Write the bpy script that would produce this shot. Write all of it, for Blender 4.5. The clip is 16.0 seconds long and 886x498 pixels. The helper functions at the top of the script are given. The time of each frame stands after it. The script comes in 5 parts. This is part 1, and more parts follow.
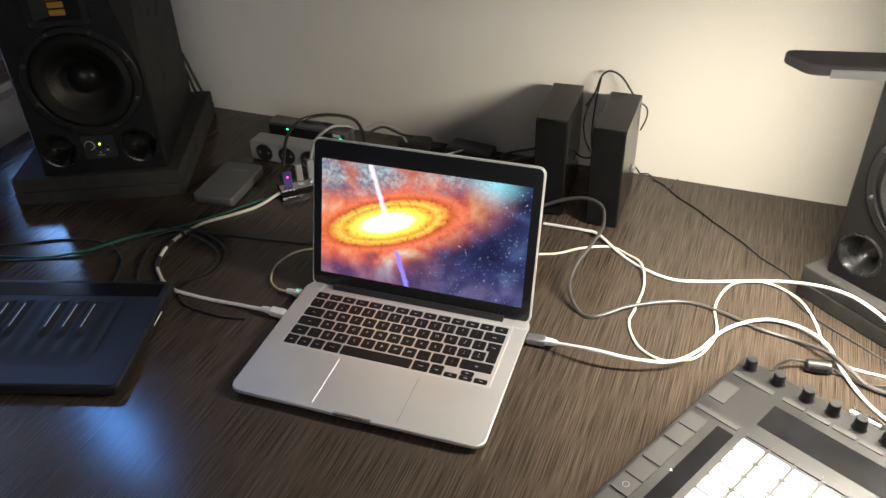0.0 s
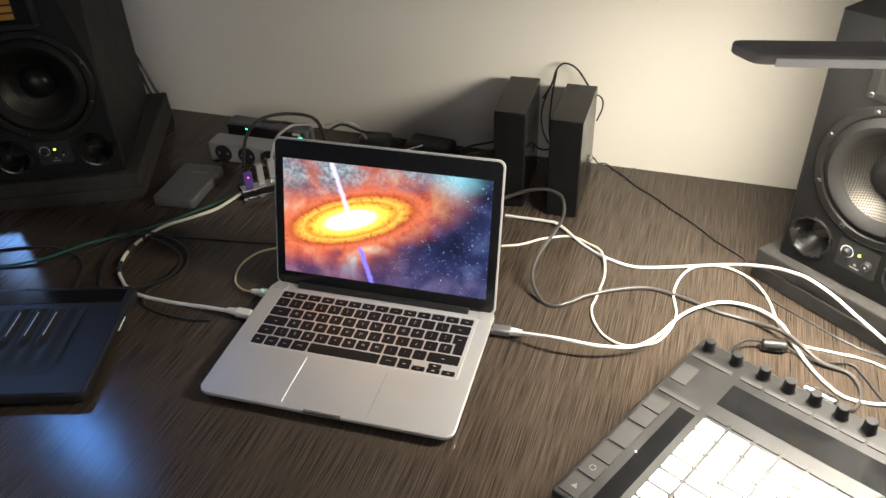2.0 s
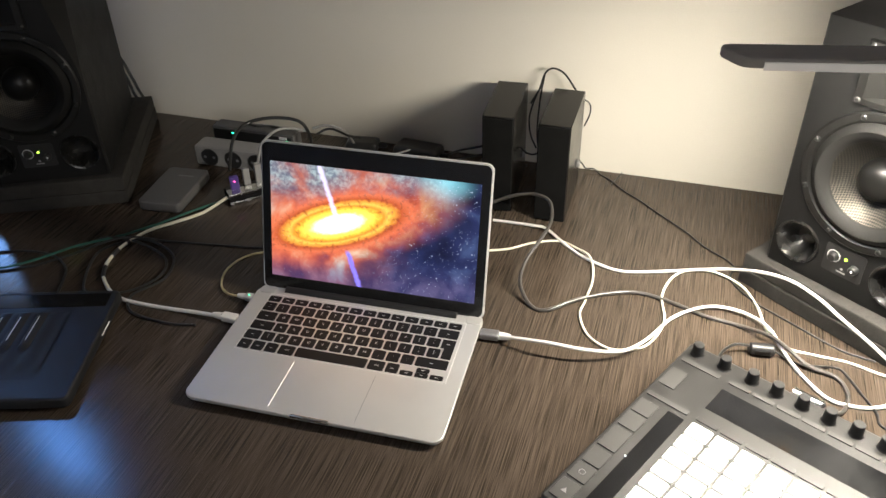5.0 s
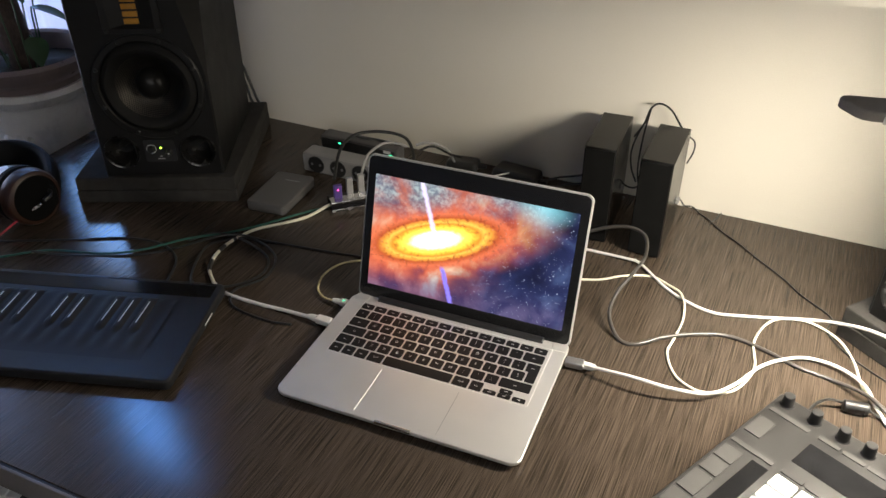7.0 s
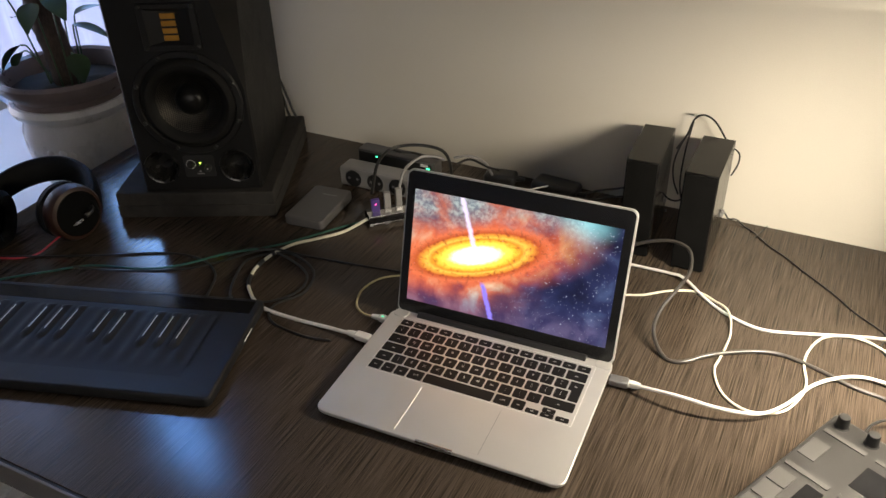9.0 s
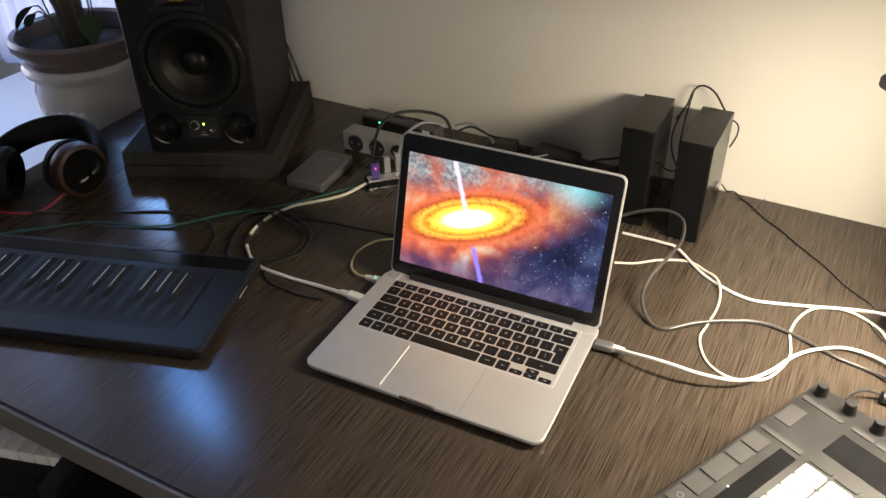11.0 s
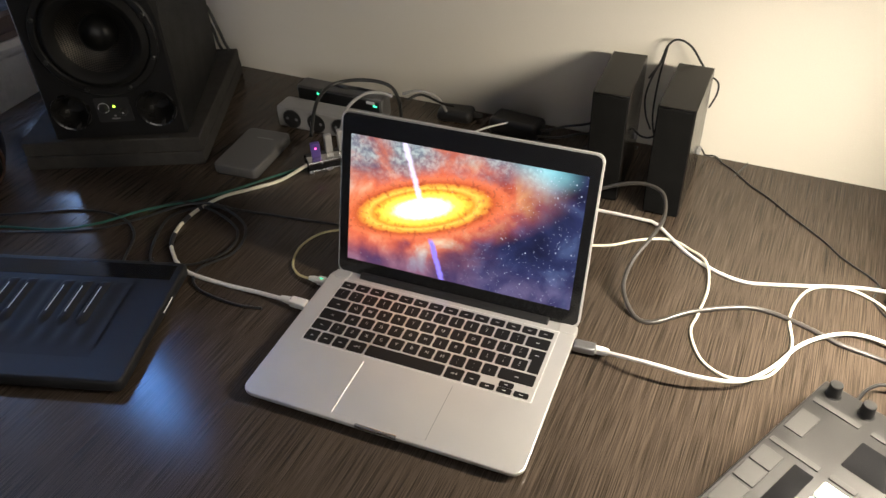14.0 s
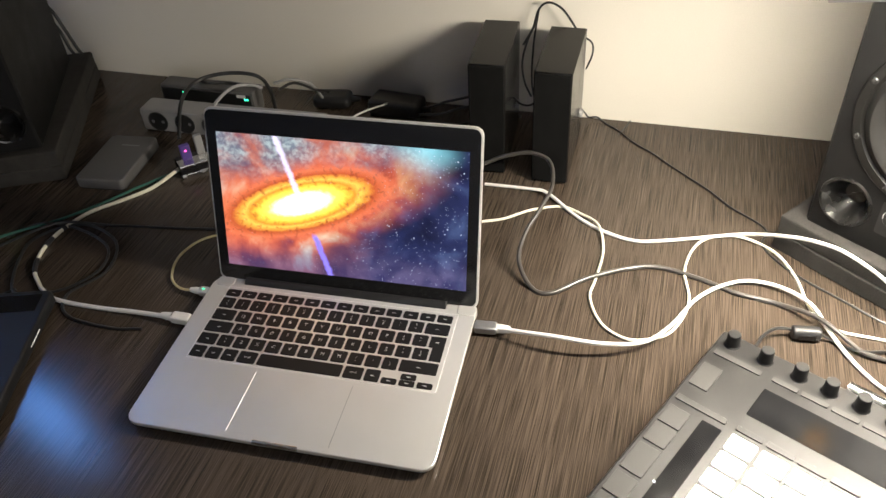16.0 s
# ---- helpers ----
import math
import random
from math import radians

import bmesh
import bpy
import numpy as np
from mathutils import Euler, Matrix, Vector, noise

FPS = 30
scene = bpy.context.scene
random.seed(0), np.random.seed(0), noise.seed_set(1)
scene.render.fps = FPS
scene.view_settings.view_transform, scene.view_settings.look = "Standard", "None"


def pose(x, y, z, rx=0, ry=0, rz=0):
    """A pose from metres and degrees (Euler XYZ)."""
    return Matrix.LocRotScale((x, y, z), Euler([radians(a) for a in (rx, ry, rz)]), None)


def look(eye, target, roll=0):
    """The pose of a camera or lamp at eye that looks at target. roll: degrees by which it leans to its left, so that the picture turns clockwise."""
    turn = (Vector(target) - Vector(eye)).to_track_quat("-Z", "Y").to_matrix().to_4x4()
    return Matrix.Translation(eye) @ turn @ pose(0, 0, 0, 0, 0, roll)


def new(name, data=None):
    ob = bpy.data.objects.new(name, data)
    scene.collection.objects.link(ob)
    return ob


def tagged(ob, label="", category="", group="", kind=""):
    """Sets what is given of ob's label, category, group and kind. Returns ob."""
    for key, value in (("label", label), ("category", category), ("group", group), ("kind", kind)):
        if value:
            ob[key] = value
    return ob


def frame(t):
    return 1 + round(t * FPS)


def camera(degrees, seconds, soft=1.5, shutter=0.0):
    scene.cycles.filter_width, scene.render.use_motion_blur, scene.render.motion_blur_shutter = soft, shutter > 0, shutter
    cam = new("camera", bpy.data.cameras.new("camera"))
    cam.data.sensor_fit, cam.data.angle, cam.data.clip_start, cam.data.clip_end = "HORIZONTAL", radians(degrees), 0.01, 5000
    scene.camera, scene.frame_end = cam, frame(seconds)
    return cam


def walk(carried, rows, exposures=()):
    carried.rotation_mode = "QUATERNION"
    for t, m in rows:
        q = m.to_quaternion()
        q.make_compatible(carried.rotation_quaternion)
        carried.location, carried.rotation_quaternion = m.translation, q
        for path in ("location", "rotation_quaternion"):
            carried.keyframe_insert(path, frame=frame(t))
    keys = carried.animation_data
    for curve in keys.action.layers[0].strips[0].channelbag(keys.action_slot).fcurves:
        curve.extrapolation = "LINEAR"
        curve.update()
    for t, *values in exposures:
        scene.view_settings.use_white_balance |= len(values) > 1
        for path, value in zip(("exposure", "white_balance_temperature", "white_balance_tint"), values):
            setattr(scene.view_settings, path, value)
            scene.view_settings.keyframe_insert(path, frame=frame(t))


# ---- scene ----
cam = camera(58.0, 16.0)
PATH = [
    (0, (0.479, -0.563, 0.694), (-0.075, 0.974, -0.459), -2.1),
    (0.5, (0.479, -0.562, 0.701), (-0.064, 0.97, -0.464), -2.1),
    (1, (0.481, -0.561, 0.701), (-0.043, 0.975, -0.466), -2.1),
    (1.5, (0.478, -0.566, 0.699), (-0.015, 0.982, -0.468), -1.9),
    (2, (0.482, -0.571, 0.701), (0.017, 0.984, -0.467), -2.2),
    (2.5, (0.482, -0.578, 0.704), (0.062, 0.991, -0.462), -2.1),
    (3, (0.482, -0.578, 0.7), (0.099, 1.007, -0.458), -1.9),
    (5.5, (0.477, -0.57, 0.694), (0.0, 0.992, -0.46), -1.0),
    (6, (0.476, -0.573, 0.693), (-0.068, 0.959, -0.471), -1.0),
    (6.5, (0.474, -0.582, 0.7), (-0.12, 0.943, -0.448), -0.6),
    (7, (0.468, -0.591, 0.71), (-0.167, 0.944, -0.404), -0.2),
    (7.5, (0.468, -0.595, 0.719), (-0.198, 0.954, -0.357), -0.7),
    (8, (0.458, -0.595, 0.722), (-0.224, 0.961, -0.332), -1.0),
    (8.5, (0.452, -0.592, 0.718), (-0.254, 0.948, -0.344), -1.3),
    (9, (0.451, -0.581, 0.71), (-0.261, 0.935, -0.384), -1.8),
    (11.5, (0.505, -0.586, 0.701), (-0.24, 0.868, -0.453), -1.4),
    (12, (0.509, -0.585, 0.705), (-0.228, 0.855, -0.47), -1.6),
    (12.5, (0.51, -0.57, 0.697), (-0.216, 0.861, -0.498), -1.6),
    (13, (0.496, -0.529, 0.69), (-0.198, 0.904, -0.52), -1.8),
    (13.5, (0.452, -0.484, 0.68), (-0.209, 0.954, -0.544), -2.8),
    (14, (0.435, -0.453, 0.662), (-0.183, 0.989, -0.579), -2.2),
    (14.5, (0.447, -0.438, 0.656), (-0.14, 1.003, -0.601), -1.6),
    (15, (0.436, -0.438, 0.65), (-0.129, 1.002, -0.617), -2.3),
    (15.5, (0.435, -0.43, 0.648), (-0.08, 1.024, -0.625), -3.5),
    (16, (0.449, -0.411, 0.641), (0.048, 1.068, -0.644), -3.7),
]
BALANCE = [(0.0, 0.05, 6250, 9), (5.5, 0.05, 6250, 9), (7.5, 0.0, 6550, 9), (9.0, -0.02, 6900, 10), (12.5, 0.16, 6850, 10), (13.5, 0.16, 6750, 10), (14.5, 0.12, 6480, 10), (15.5, 0.16, 6350, 10), (16.0, 0.08, 6350, 10)]
walk(cam, [(t, look(eye, target, roll)) for t, eye, target, roll in PATH], BALANCE)

# ---- world and lights ----
world = bpy.data.worlds.new("world")
scene.world = world
world.use_nodes = True
world.node_tree.nodes["Background"].inputs[0].default_value = (0.10, 0.12, 0.17, 1)
world.node_tree.nodes["Background"].inputs[1].default_value = 0.3


def area_lamp(name, m, sx, sy, watts, colour, spread=180):
    data = bpy.data.lights.new(name, "AREA")
    data.shape, data.size, data.size_y, data.energy, data.color = "RECTANGLE", sx, sy, watts, colour
    data.spread = radians(spread)
    ob = new(name, data)
    ob.matrix_basis = m
    return ob


LAMP = pose(0.545, 0.196, 0.4065, 0, 0, 5.1) @ pose(0, 0, 0, 0, -1.5, 0) @ pose(0, 0, 0, 16)          # tip of the lamp bar, x runs along the bar
area_lamp("lamp_light", LAMP @ pose(0.235, -0.002, -0.0135, -10, 0, 0), 0.39, 0.016, 16.5, (1.0, 0.90, 0.735))


# ---- materials ----
def shader(name):
    m = bpy.data.materials.new(name)
    m.use_nodes = True
    return m, m.node_tree.nodes, m.node_tree.links, m.node_tree.nodes["Principled BSDF"]


def material(name, colour, rough=0.5, metal=0.0, var=0.25, scale=40.0, bump=0.15, fine=900.0, stretch=(1, 1, 1), spec=0.5, emit=None, power=0.0, rvar=0.12):
    """A surface with stains at one scale and grain at another."""
    m, n, l, bsdf = shader(name)
    co = n.new("ShaderNodeTexCoord")
    mp = n.new("ShaderNodeMapping")
    mp.inputs["Scale"].default_value = stretch
    l.new(co.outputs["Object"], mp.inputs[0])
    big, small = n.new("ShaderNodeTexNoise"), n.new("ShaderNodeTexNoise")
    big.inputs["Scale"].default_value, small.inputs["Scale"].default_value = scale, fine
    big.inputs["Detail"].default_value = small.inputs["Detail"].default_value = 4
    for x in (big, small):
        l.new(mp.outputs[0], x.inputs[0])
    mixv = n.new("ShaderNodeMath")
    mixv.operation = "ADD"
    l.new(big.outputs[0], mixv.inputs[0])
    l.new(small.outputs[0], mixv.inputs[1])
    half = n.new("ShaderNodeMapRange")
    half.inputs[1].default_value, half.inputs[2].default_value = 0.7, 1.3
    half.inputs[3].default_value, half.inputs[4].default_value = 1 - var, 1 + var
    l.new(mixv.outputs[0], half.inputs[0])
    mul = n.new("ShaderNodeVectorMath")
    mul.operation = "SCALE"
    mul.inputs[0].default_value = colour
    l.new(half.outputs[0], mul.inputs[3])
    l.new(mul.outputs[0], bsdf.inputs["Base Color"])
    rr = n.new("ShaderNodeMapRange")
    rr.inputs[3].default_value, rr.inputs[4].default_value = max(0.02, rough - rvar), min(1, rough + rvar)
    l.new(big.outputs[0], rr.inputs[0])
    l.new(rr.outputs[0], bsdf.inputs["Roughness"])
    bsdf.inputs["Metallic"].default_value = metal
    bsdf.inputs["Specular IOR Level"].default_value = spec
    if bump:
        b = n.new("ShaderNodeBump")
        b.inputs["Strength"].default_value, b.inputs["Distance"].default_value = bump, 0.0006
        l.new(small.outputs[0], b.inputs["Height"])
        l.new(b.outputs[0], bsdf.inputs["Normal"])
    if emit:
        bsdf.inputs["Emission Color"].default_value = (*emit, 1)
        bsdf.inputs["Emission Strength"].default_value = power
    return m


def wood_material(name, dark, light, rough):
    """Dark laminate with long fine pores running front to back."""
    m, n, l, bsdf = shader(name)
    co = n.new("ShaderNodeTexCoord")

    def streak(sx, sy, detail, warp):
        turn, mp = n.new("ShaderNodeMapping"), n.new("ShaderNodeMapping")
        mp.inputs["Scale"].default_value = (sx, sy, 20)
        turn.inputs["Rotation"].default_value = (0, 0, radians(3.5))
        l.new(co.outputs["Object"], turn.inputs[0])
        l.new(turn.outputs[0], mp.inputs[0])
        t = n.new("ShaderNodeTexNoise")
        t.inputs["Scale"].default_value, t.inputs["Detail"].default_value = 1.0, detail
        t.inputs["Distortion"].default_value = warp
        l.new(mp.outputs[0], t.inputs[0])
        return t.outputs[0]

    fine, mid, broad = streak(950, 13, 2, 0.0), streak(330, 5.0, 3, 0.1), streak(14, 0.9, 2, 0.5)
    a = n.new("ShaderNodeMath")
    a.operation = "MULTIPLY_ADD"
    l.new(mid, a.inputs[0])
    a.inputs[1].default_value = 0.22
    l.new(fine, a.inputs[2])
    b = n.new("ShaderNodeMath")
    b.operation = "MULTIPLY_ADD"
    l.new(broad, b.inputs[0])
    b.inputs[1].default_value = 0.2
    l.new(a.outputs[0], b.inputs[2])
    ramp = n.new("ShaderNodeValToRGB")
    e = ramp.color_ramp.elements
    e[0].color, e[1].color = (*dark, 1), (*light, 1)
    sc = n.new("ShaderNodeMapRange")
    sc.inputs[1].default_value, sc.inputs[2].default_value = 0.50, 0.92
    l.new(b.outputs[0], sc.inputs[0])
    l.new(sc.outputs[0], ramp.inputs[0])
    pore, dim = n.new("ShaderNodeMapRange"), n.new("ShaderNodeVectorMath")
    pore.inputs[1].default_value, pore.inputs[2].default_value = 0.50, 0.60
    pore.inputs[3].default_value, pore.inputs[4].default_value = 1.12, 0.60
    l.new(streak(1150, 13, 1, 0.0), pore.inputs[0])
    dim.operation = "SCALE"
    l.new(ramp.outputs[0], dim.inputs[0])
    l.new(pore.outputs[0], dim.inputs[3])
    l.new(dim.outputs[0], bsdf.inputs["Base Color"])
    bsdf.inputs["Specular IOR Level"].default_value = 0.42
    rr = n.new("ShaderNodeMapRange")
    rr.inputs[3].default_value, rr.inputs[4].default_value = rough + 0.06, rough - 0.05
    l.new(fine, rr.inputs[0])
    l.new(rr.outputs[0], bsdf.inputs["Roughness"])
    bu = n.new("ShaderNodeBump")
    bu.inputs["Strength"].default_value, bu.inputs["Distance"].default_value = 0.25, 0.0002
    l.new(fine, bu.inputs["Height"])
    l.new(bu.outputs[0], bsdf.inputs["Normal"])
    return m


WOOD = wood_material("dark laminate", (0.0275, 0.0210, 0.0161), (0.083, 0.0622, 0.0470), 0.14)
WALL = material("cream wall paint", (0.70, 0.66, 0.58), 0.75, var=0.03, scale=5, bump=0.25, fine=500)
WHITE_PAINT = material("white paint", (0.75, 0.75, 0.74), 0.6, var=0.04, scale=6, fine=300)
# Unseen walls and ceiling: darker than WALL so that less light bounces back.
DARKENED_WALL = material("wall paint darkened to cut bounce", (0.40, 0.38, 0.35), 0.8, var=0.04, scale=5, fine=400)
FLOOR = material("dark floor", (0.022, 0.018, 0.016), 0.5, var=0.3, scale=8, fine=150)
EDGE = material("grey edge band", (0.165, 0.150, 0.145), 0.38, var=0.1, scale=15)
BLACK = material("black plastic", (0.014, 0.014, 0.015), 0.42, var=0.3)
BLACK_GLOSS = material("black gloss", (0.010, 0.010, 0.011), 0.12, var=0.2, bump=0.02)
BLACK_MATT = material("black matt paint", (0.0058, 0.0057, 0.0058), 0.5, var=0.25, scale=25, bump=0.5, fine=1600, spec=0.25)
SATIN = material("black satin cabinet", (0.007, 0.0066, 0.0062), 0.22, var=0.25, scale=25, bump=0.0, rvar=0.05, spec=0.24)
RUBBER = material("black rubber", (0.014, 0.014, 0.0145), 0.5, var=0.2, spec=0.35)
LAMP_PAINT = material("dark grey lamp paint", (0.19, 0.172, 0.155), 0.55, var=0.12)
FRAME_BLACK = material("satin black driver frame", (0.0062, 0.006, 0.0058), 0.42, var=0.2, bump=0.1, spec=0.35)
SURROUND = material("black rubber surround", (0.0075, 0.0073, 0.0070), 0.66, var=0.25, scale=30, bump=0.1, spec=0.22)
# Near-white for edges that catch the lamp: the glint is in the colour.
EDGE_GLINT = material("near-white edge glint paint", (0.92, 0.91, 0.90), 0.3, 0.0, var=0.03, bump=0)
FOAM = material("charcoal foam", (0.038, 0.036, 0.034), 0.95, var=0.3, bump=0.9, fine=700, spec=0.1)
ALU = material("brushed aluminium", (0.66, 0.65, 0.635), 0.38, 0.6, var=0.05, scale=18, bump=0.05, fine=2500, rvar=0.05)
ALU_DARK = material("grey aluminium", (0.30, 0.30, 0.31), 0.4, 0.8, var=0.1)
STEEL = material("polished steel", (0.72, 0.72, 0.72), 0.24, 1.0, var=0.06)
KEYCAP = material("black keycap", (0.0065, 0.0064, 0.0066), 0.5, var=0.2, spec=0.3)
LEGEND = material("white legend print", (0.7, 0.7, 0.7), 0.5, var=0.05, bump=0)
WHITE_CABLE = material("white cable sheath", (0.68, 0.67, 0.64), 0.42, var=0.07, bump=0.05)
CREAM_CABLE = material("cream cable sheath", (0.72, 0.68, 0.55), 0.45, var=0.08, bump=0.05)
YELLOW_CABLE = material("yellowed cable sheath", (0.55, 0.47, 0.25), 0.5, var=0.15, bump=0.05)
GREY_CABLE = material("grey cable sheath", (0.045, 0.041, 0.038), 0.38, var=0.15, bump=0.05)
BLACK_CABLE = material("black cable sheath", (0.016, 0.016, 0.016), 0.35, var=0.2, bump=0.05)
GREEN_CABLE = material("green cable sheath", (0.02, 0.10, 0.075), 0.4, var=0.15, bump=0.05)
RED_CABLE = material("red cable sheath", (0.45, 0.03, 0.04), 0.4, var=0.15, bump=0.05)
SCREW = material("dark screw", (0.05, 0.05, 0.05), 0.35, 0.7, var=0.1)
PORT = material("smooth port flare", (0.0085, 0.0083, 0.008), 0.27, var=0.1, bump=0)
CAP = material("satin black dome", (0.005, 0.0049, 0.0047), 0.36, var=0.1, bump=0, spec=0.24)
GRILLE = material("black cloth", (0.006, 0.006, 0.006), 0.9, var=0.3, bump=0.6, fine=1800, spec=0.04)
DRIVE = material("dark silver plastic", (0.095, 0.093, 0.092), 0.42, var=0.1)
GREY_PLASTIC = material("light grey plastic", (0.27, 0.265, 0.26), 0.5, var=0.1)
MID_GREY = material("mid grey plastic", (0.20, 0.20, 0.205), 0.45, var=0.1)
PUSH_TOP = material("charcoal controller top", (0.018, 0.0173, 0.017), 0.36, var=0.12, bump=0.3)
PUSH_BUTTON = material("grey rubber button", (0.036, 0.0348, 0.0335), 0.5, var=0.1)
PAD_WHITE = material("lit white rubber pad", (0.80, 0.80, 0.78), 0.5, var=0.03, emit=(1.0, 0.97, 0.92), power=0.35)
SILICONE = material("matt black silicone", (0.012, 0.0125, 0.014), 0.6, var=0.15, bump=0.2, spec=0.36)
SOFT_CASE = material("matt black keyboard case", (0.010, 0.0105, 0.012), 0.5, var=0.2, bump=0.2, spec=0.4)
GOLD = material("gold pleated foil", (0.42, 0.20, 0.022), 0.4, 0.3, var=0.2)
WALNUT = material("brown wooden cup ring", (0.034, 0.014, 0.008), 0.4, var=0.4, scale=30, stretch=(1, 1, 8))
LEATHER = material("black leather", (0.005, 0.0055, 0.006), 0.65, var=0.3, bump=0.6, spec=0.16)
CERAMIC = material("pale glazed ceramic", (0.70, 0.69, 0.69), 0.3, var=0.15, scale=14)
CERAMIC_DARK = material("brown glazed rim", (0.17, 0.135, 0.13), 0.3, var=0.2, scale=14)
SOIL = material("dark soil", (0.03, 0.024, 0.018), 0.95, var=0.5, scale=60, bump=1.0, fine=250)
BARK = material("brown bark", (0.07, 0.05, 0.04), 0.85, var=0.45, scale=40, bump=1.0, fine=300, stretch=(1, 1, 0.3))
LEAF = material("dark green leaf", (0.035, 0.075, 0.03), 0.38, var=0.3, scale=30)
IVORY = material("white piano key", (0.85, 0.85, 0.83), 0.25, var=0.03)


def glow(name, colour, power):
    m, n, l, bsdf = shader(name)
    bsdf.inputs["Base Color"].default_value = (*[c * 0.2 for c in colour], 1)
    bsdf.inputs["Emission Color"].default_value = (*colour, 1)
    bsdf.inputs["Emission Strength"].default_value = power
    return m


LED_GREEN = glow("lit green led", (0.45, 1.0, 0.05), 5.0)
LED_TEAL = glow("lit teal led", (0.05, 1.0, 0.45), 3.0)
LED_PINK = glow("lit pink led", (1.0, 0.08, 0.35), 4.0)
LED_VIOLET = glow("lit violet plastic", (0.22, 0.12, 0.6), 0.08)
# The lamp's front edge gets a faint glow of its own to look bright.
EDGE_GLOW = glow("lamp edge with added glow", (1.0, 0.92, 0.82), 0.22)
LED_WHITE = glow("lit white led", (1.0, 1.0, 1.0), 2.5)


def sky_material():
    """Evening sky: pale above the horizon, deep blue higher up."""
    m, n, l, bsdf = shader("evening sky")
    co, sep, ramp = n.new("ShaderNodeTexCoord"), n.new("ShaderNodeSeparateXYZ"), n.new("ShaderNodeValToRGB")
    l.new(co.outputs["Object"], sep.inputs[0])
    e = ramp.color_ramp.elements
    e[0].position, e[0].color = 0.105, (0.22, 0.22, 0.285, 1)
    e[1].position, e[1].color = 0.15, (0.21, 0.38, 0.74, 1)
    e.new(0.22).color = (0.21, 0.42, 0.88, 1)
    e.new(0.45).color = (0.12, 0.30, 0.72, 1)
    e.new(0.66).color = (0.18, 0.52, 1.45, 1)
    high = n.new("ShaderNodeMath")
    high.operation = "MULTIPLY"
    high.inputs[1].default_value = 0.25
    l.new(sep.outputs[2], high.inputs[0])
    l.new(high.outputs[0], ramp.inputs[0])
    l.new(ramp.outputs[0], bsdf.inputs["Emission Color"])
    bsdf.inputs["Base Color"].default_value = (0, 0, 0, 1)
    bsdf.inputs["Emission Strength"].default_value = 15.5
    return m


SKY = sky_material()
# Fill light from behind: an added glow that lifts the shadows on the wall.
REAR_FILL = glow("warm white fill glow", (0.98, 0.93, 0.88), 2.9)
# Glow of an added panel that gives the desk its pale sheen.
PALE = glow("pale added glow", (0.92, 0.88, 1.0), 1.0)


def curtain_material():
    m, n, l, bsdf = shader("sheer white curtain")
    out = n["Material Output"]
    tr, di, mx = n.new("ShaderNodeBsdfTranslucent"), n.new("ShaderNodeBsdfDiffuse"), n.new("ShaderNodeMixShader")
    co, wv = n.new("ShaderNodeTexCoord"), n.new("ShaderNodeTexNoise")
    mp = n.new("ShaderNodeMapping")
    mp.inputs["Scale"].default_value = (30, 30, 1.5)
    l.new(co.outputs["Object"], mp.inputs[0])
    l.new(mp.outputs[0], wv.inputs[0])
    wv.inputs["Scale"].default_value = 1.0
    ramp = n.new("ShaderNodeValToRGB")
    ramp.color_ramp.elements[0].color = (0.27, 0.265, 0.30, 1)
    ramp.color_ramp.elements[1].color = (0.43, 0.42, 0.455, 1)
    l.new(wv.outputs[0], ramp.inputs[0])
    l.new(ramp.outputs[0], tr.inputs[0])
    l.new(ramp.outputs[0], di.inputs[0])
    mx.inputs[0].default_value = 0.4
    l.new(tr.outputs[0], mx.inputs[1])
    l.new(di.outputs[0], mx.inputs[2])
    l.new(mx.outputs[0], out.inputs[0])
    return m


CURTAIN = curtain_material()


def cone_material():
    """Woven cone: a fine checker of light and dark threads."""
    m, n, l, bsdf = shader("woven speaker cone")
    co, mp, ch = n.new("ShaderNodeTexCoord"), n.new("ShaderNodeMapping"), n.new("ShaderNodeTexChecker")
    mp.inputs["Scale"].default_value = (1, 1, 0)
    mp.inputs["Rotation"].default_value = (0, 0, radians(38))
    mp.inputs["Location"].default_value = (0, 0, 0.0005)
    l.new(co.outputs["Object"], mp.inputs[0])
    l.new(mp.outputs[0], ch.inputs[0])
    ch.inputs["Scale"].default_value = 520
    ch.inputs["Color1"].default_value, ch.inputs["Color2"].default_value = (0.075, 0.068, 0.058, 1), (0.004, 0.004, 0.0038, 1)
    l.new(ch.outputs[0], bsdf.inputs["Base Color"])
    l.new(ch.outputs[1], bsdf.inputs["Metallic"])
    bsdf.inputs["Roughness"].default_value = 0.5
    bsdf.inputs["Specular IOR Level"].default_value = 0.25
    b = n.new("ShaderNodeBump")
    b.inputs["Strength"].default_value, b.inputs["Distance"].default_value = 0.3, 0.0005
    l.new(ch.outputs[1], b.inputs["Height"])
    l.new(b.outputs[0], bsdf.inputs["Normal"])
    return m


CONE = cone_material()


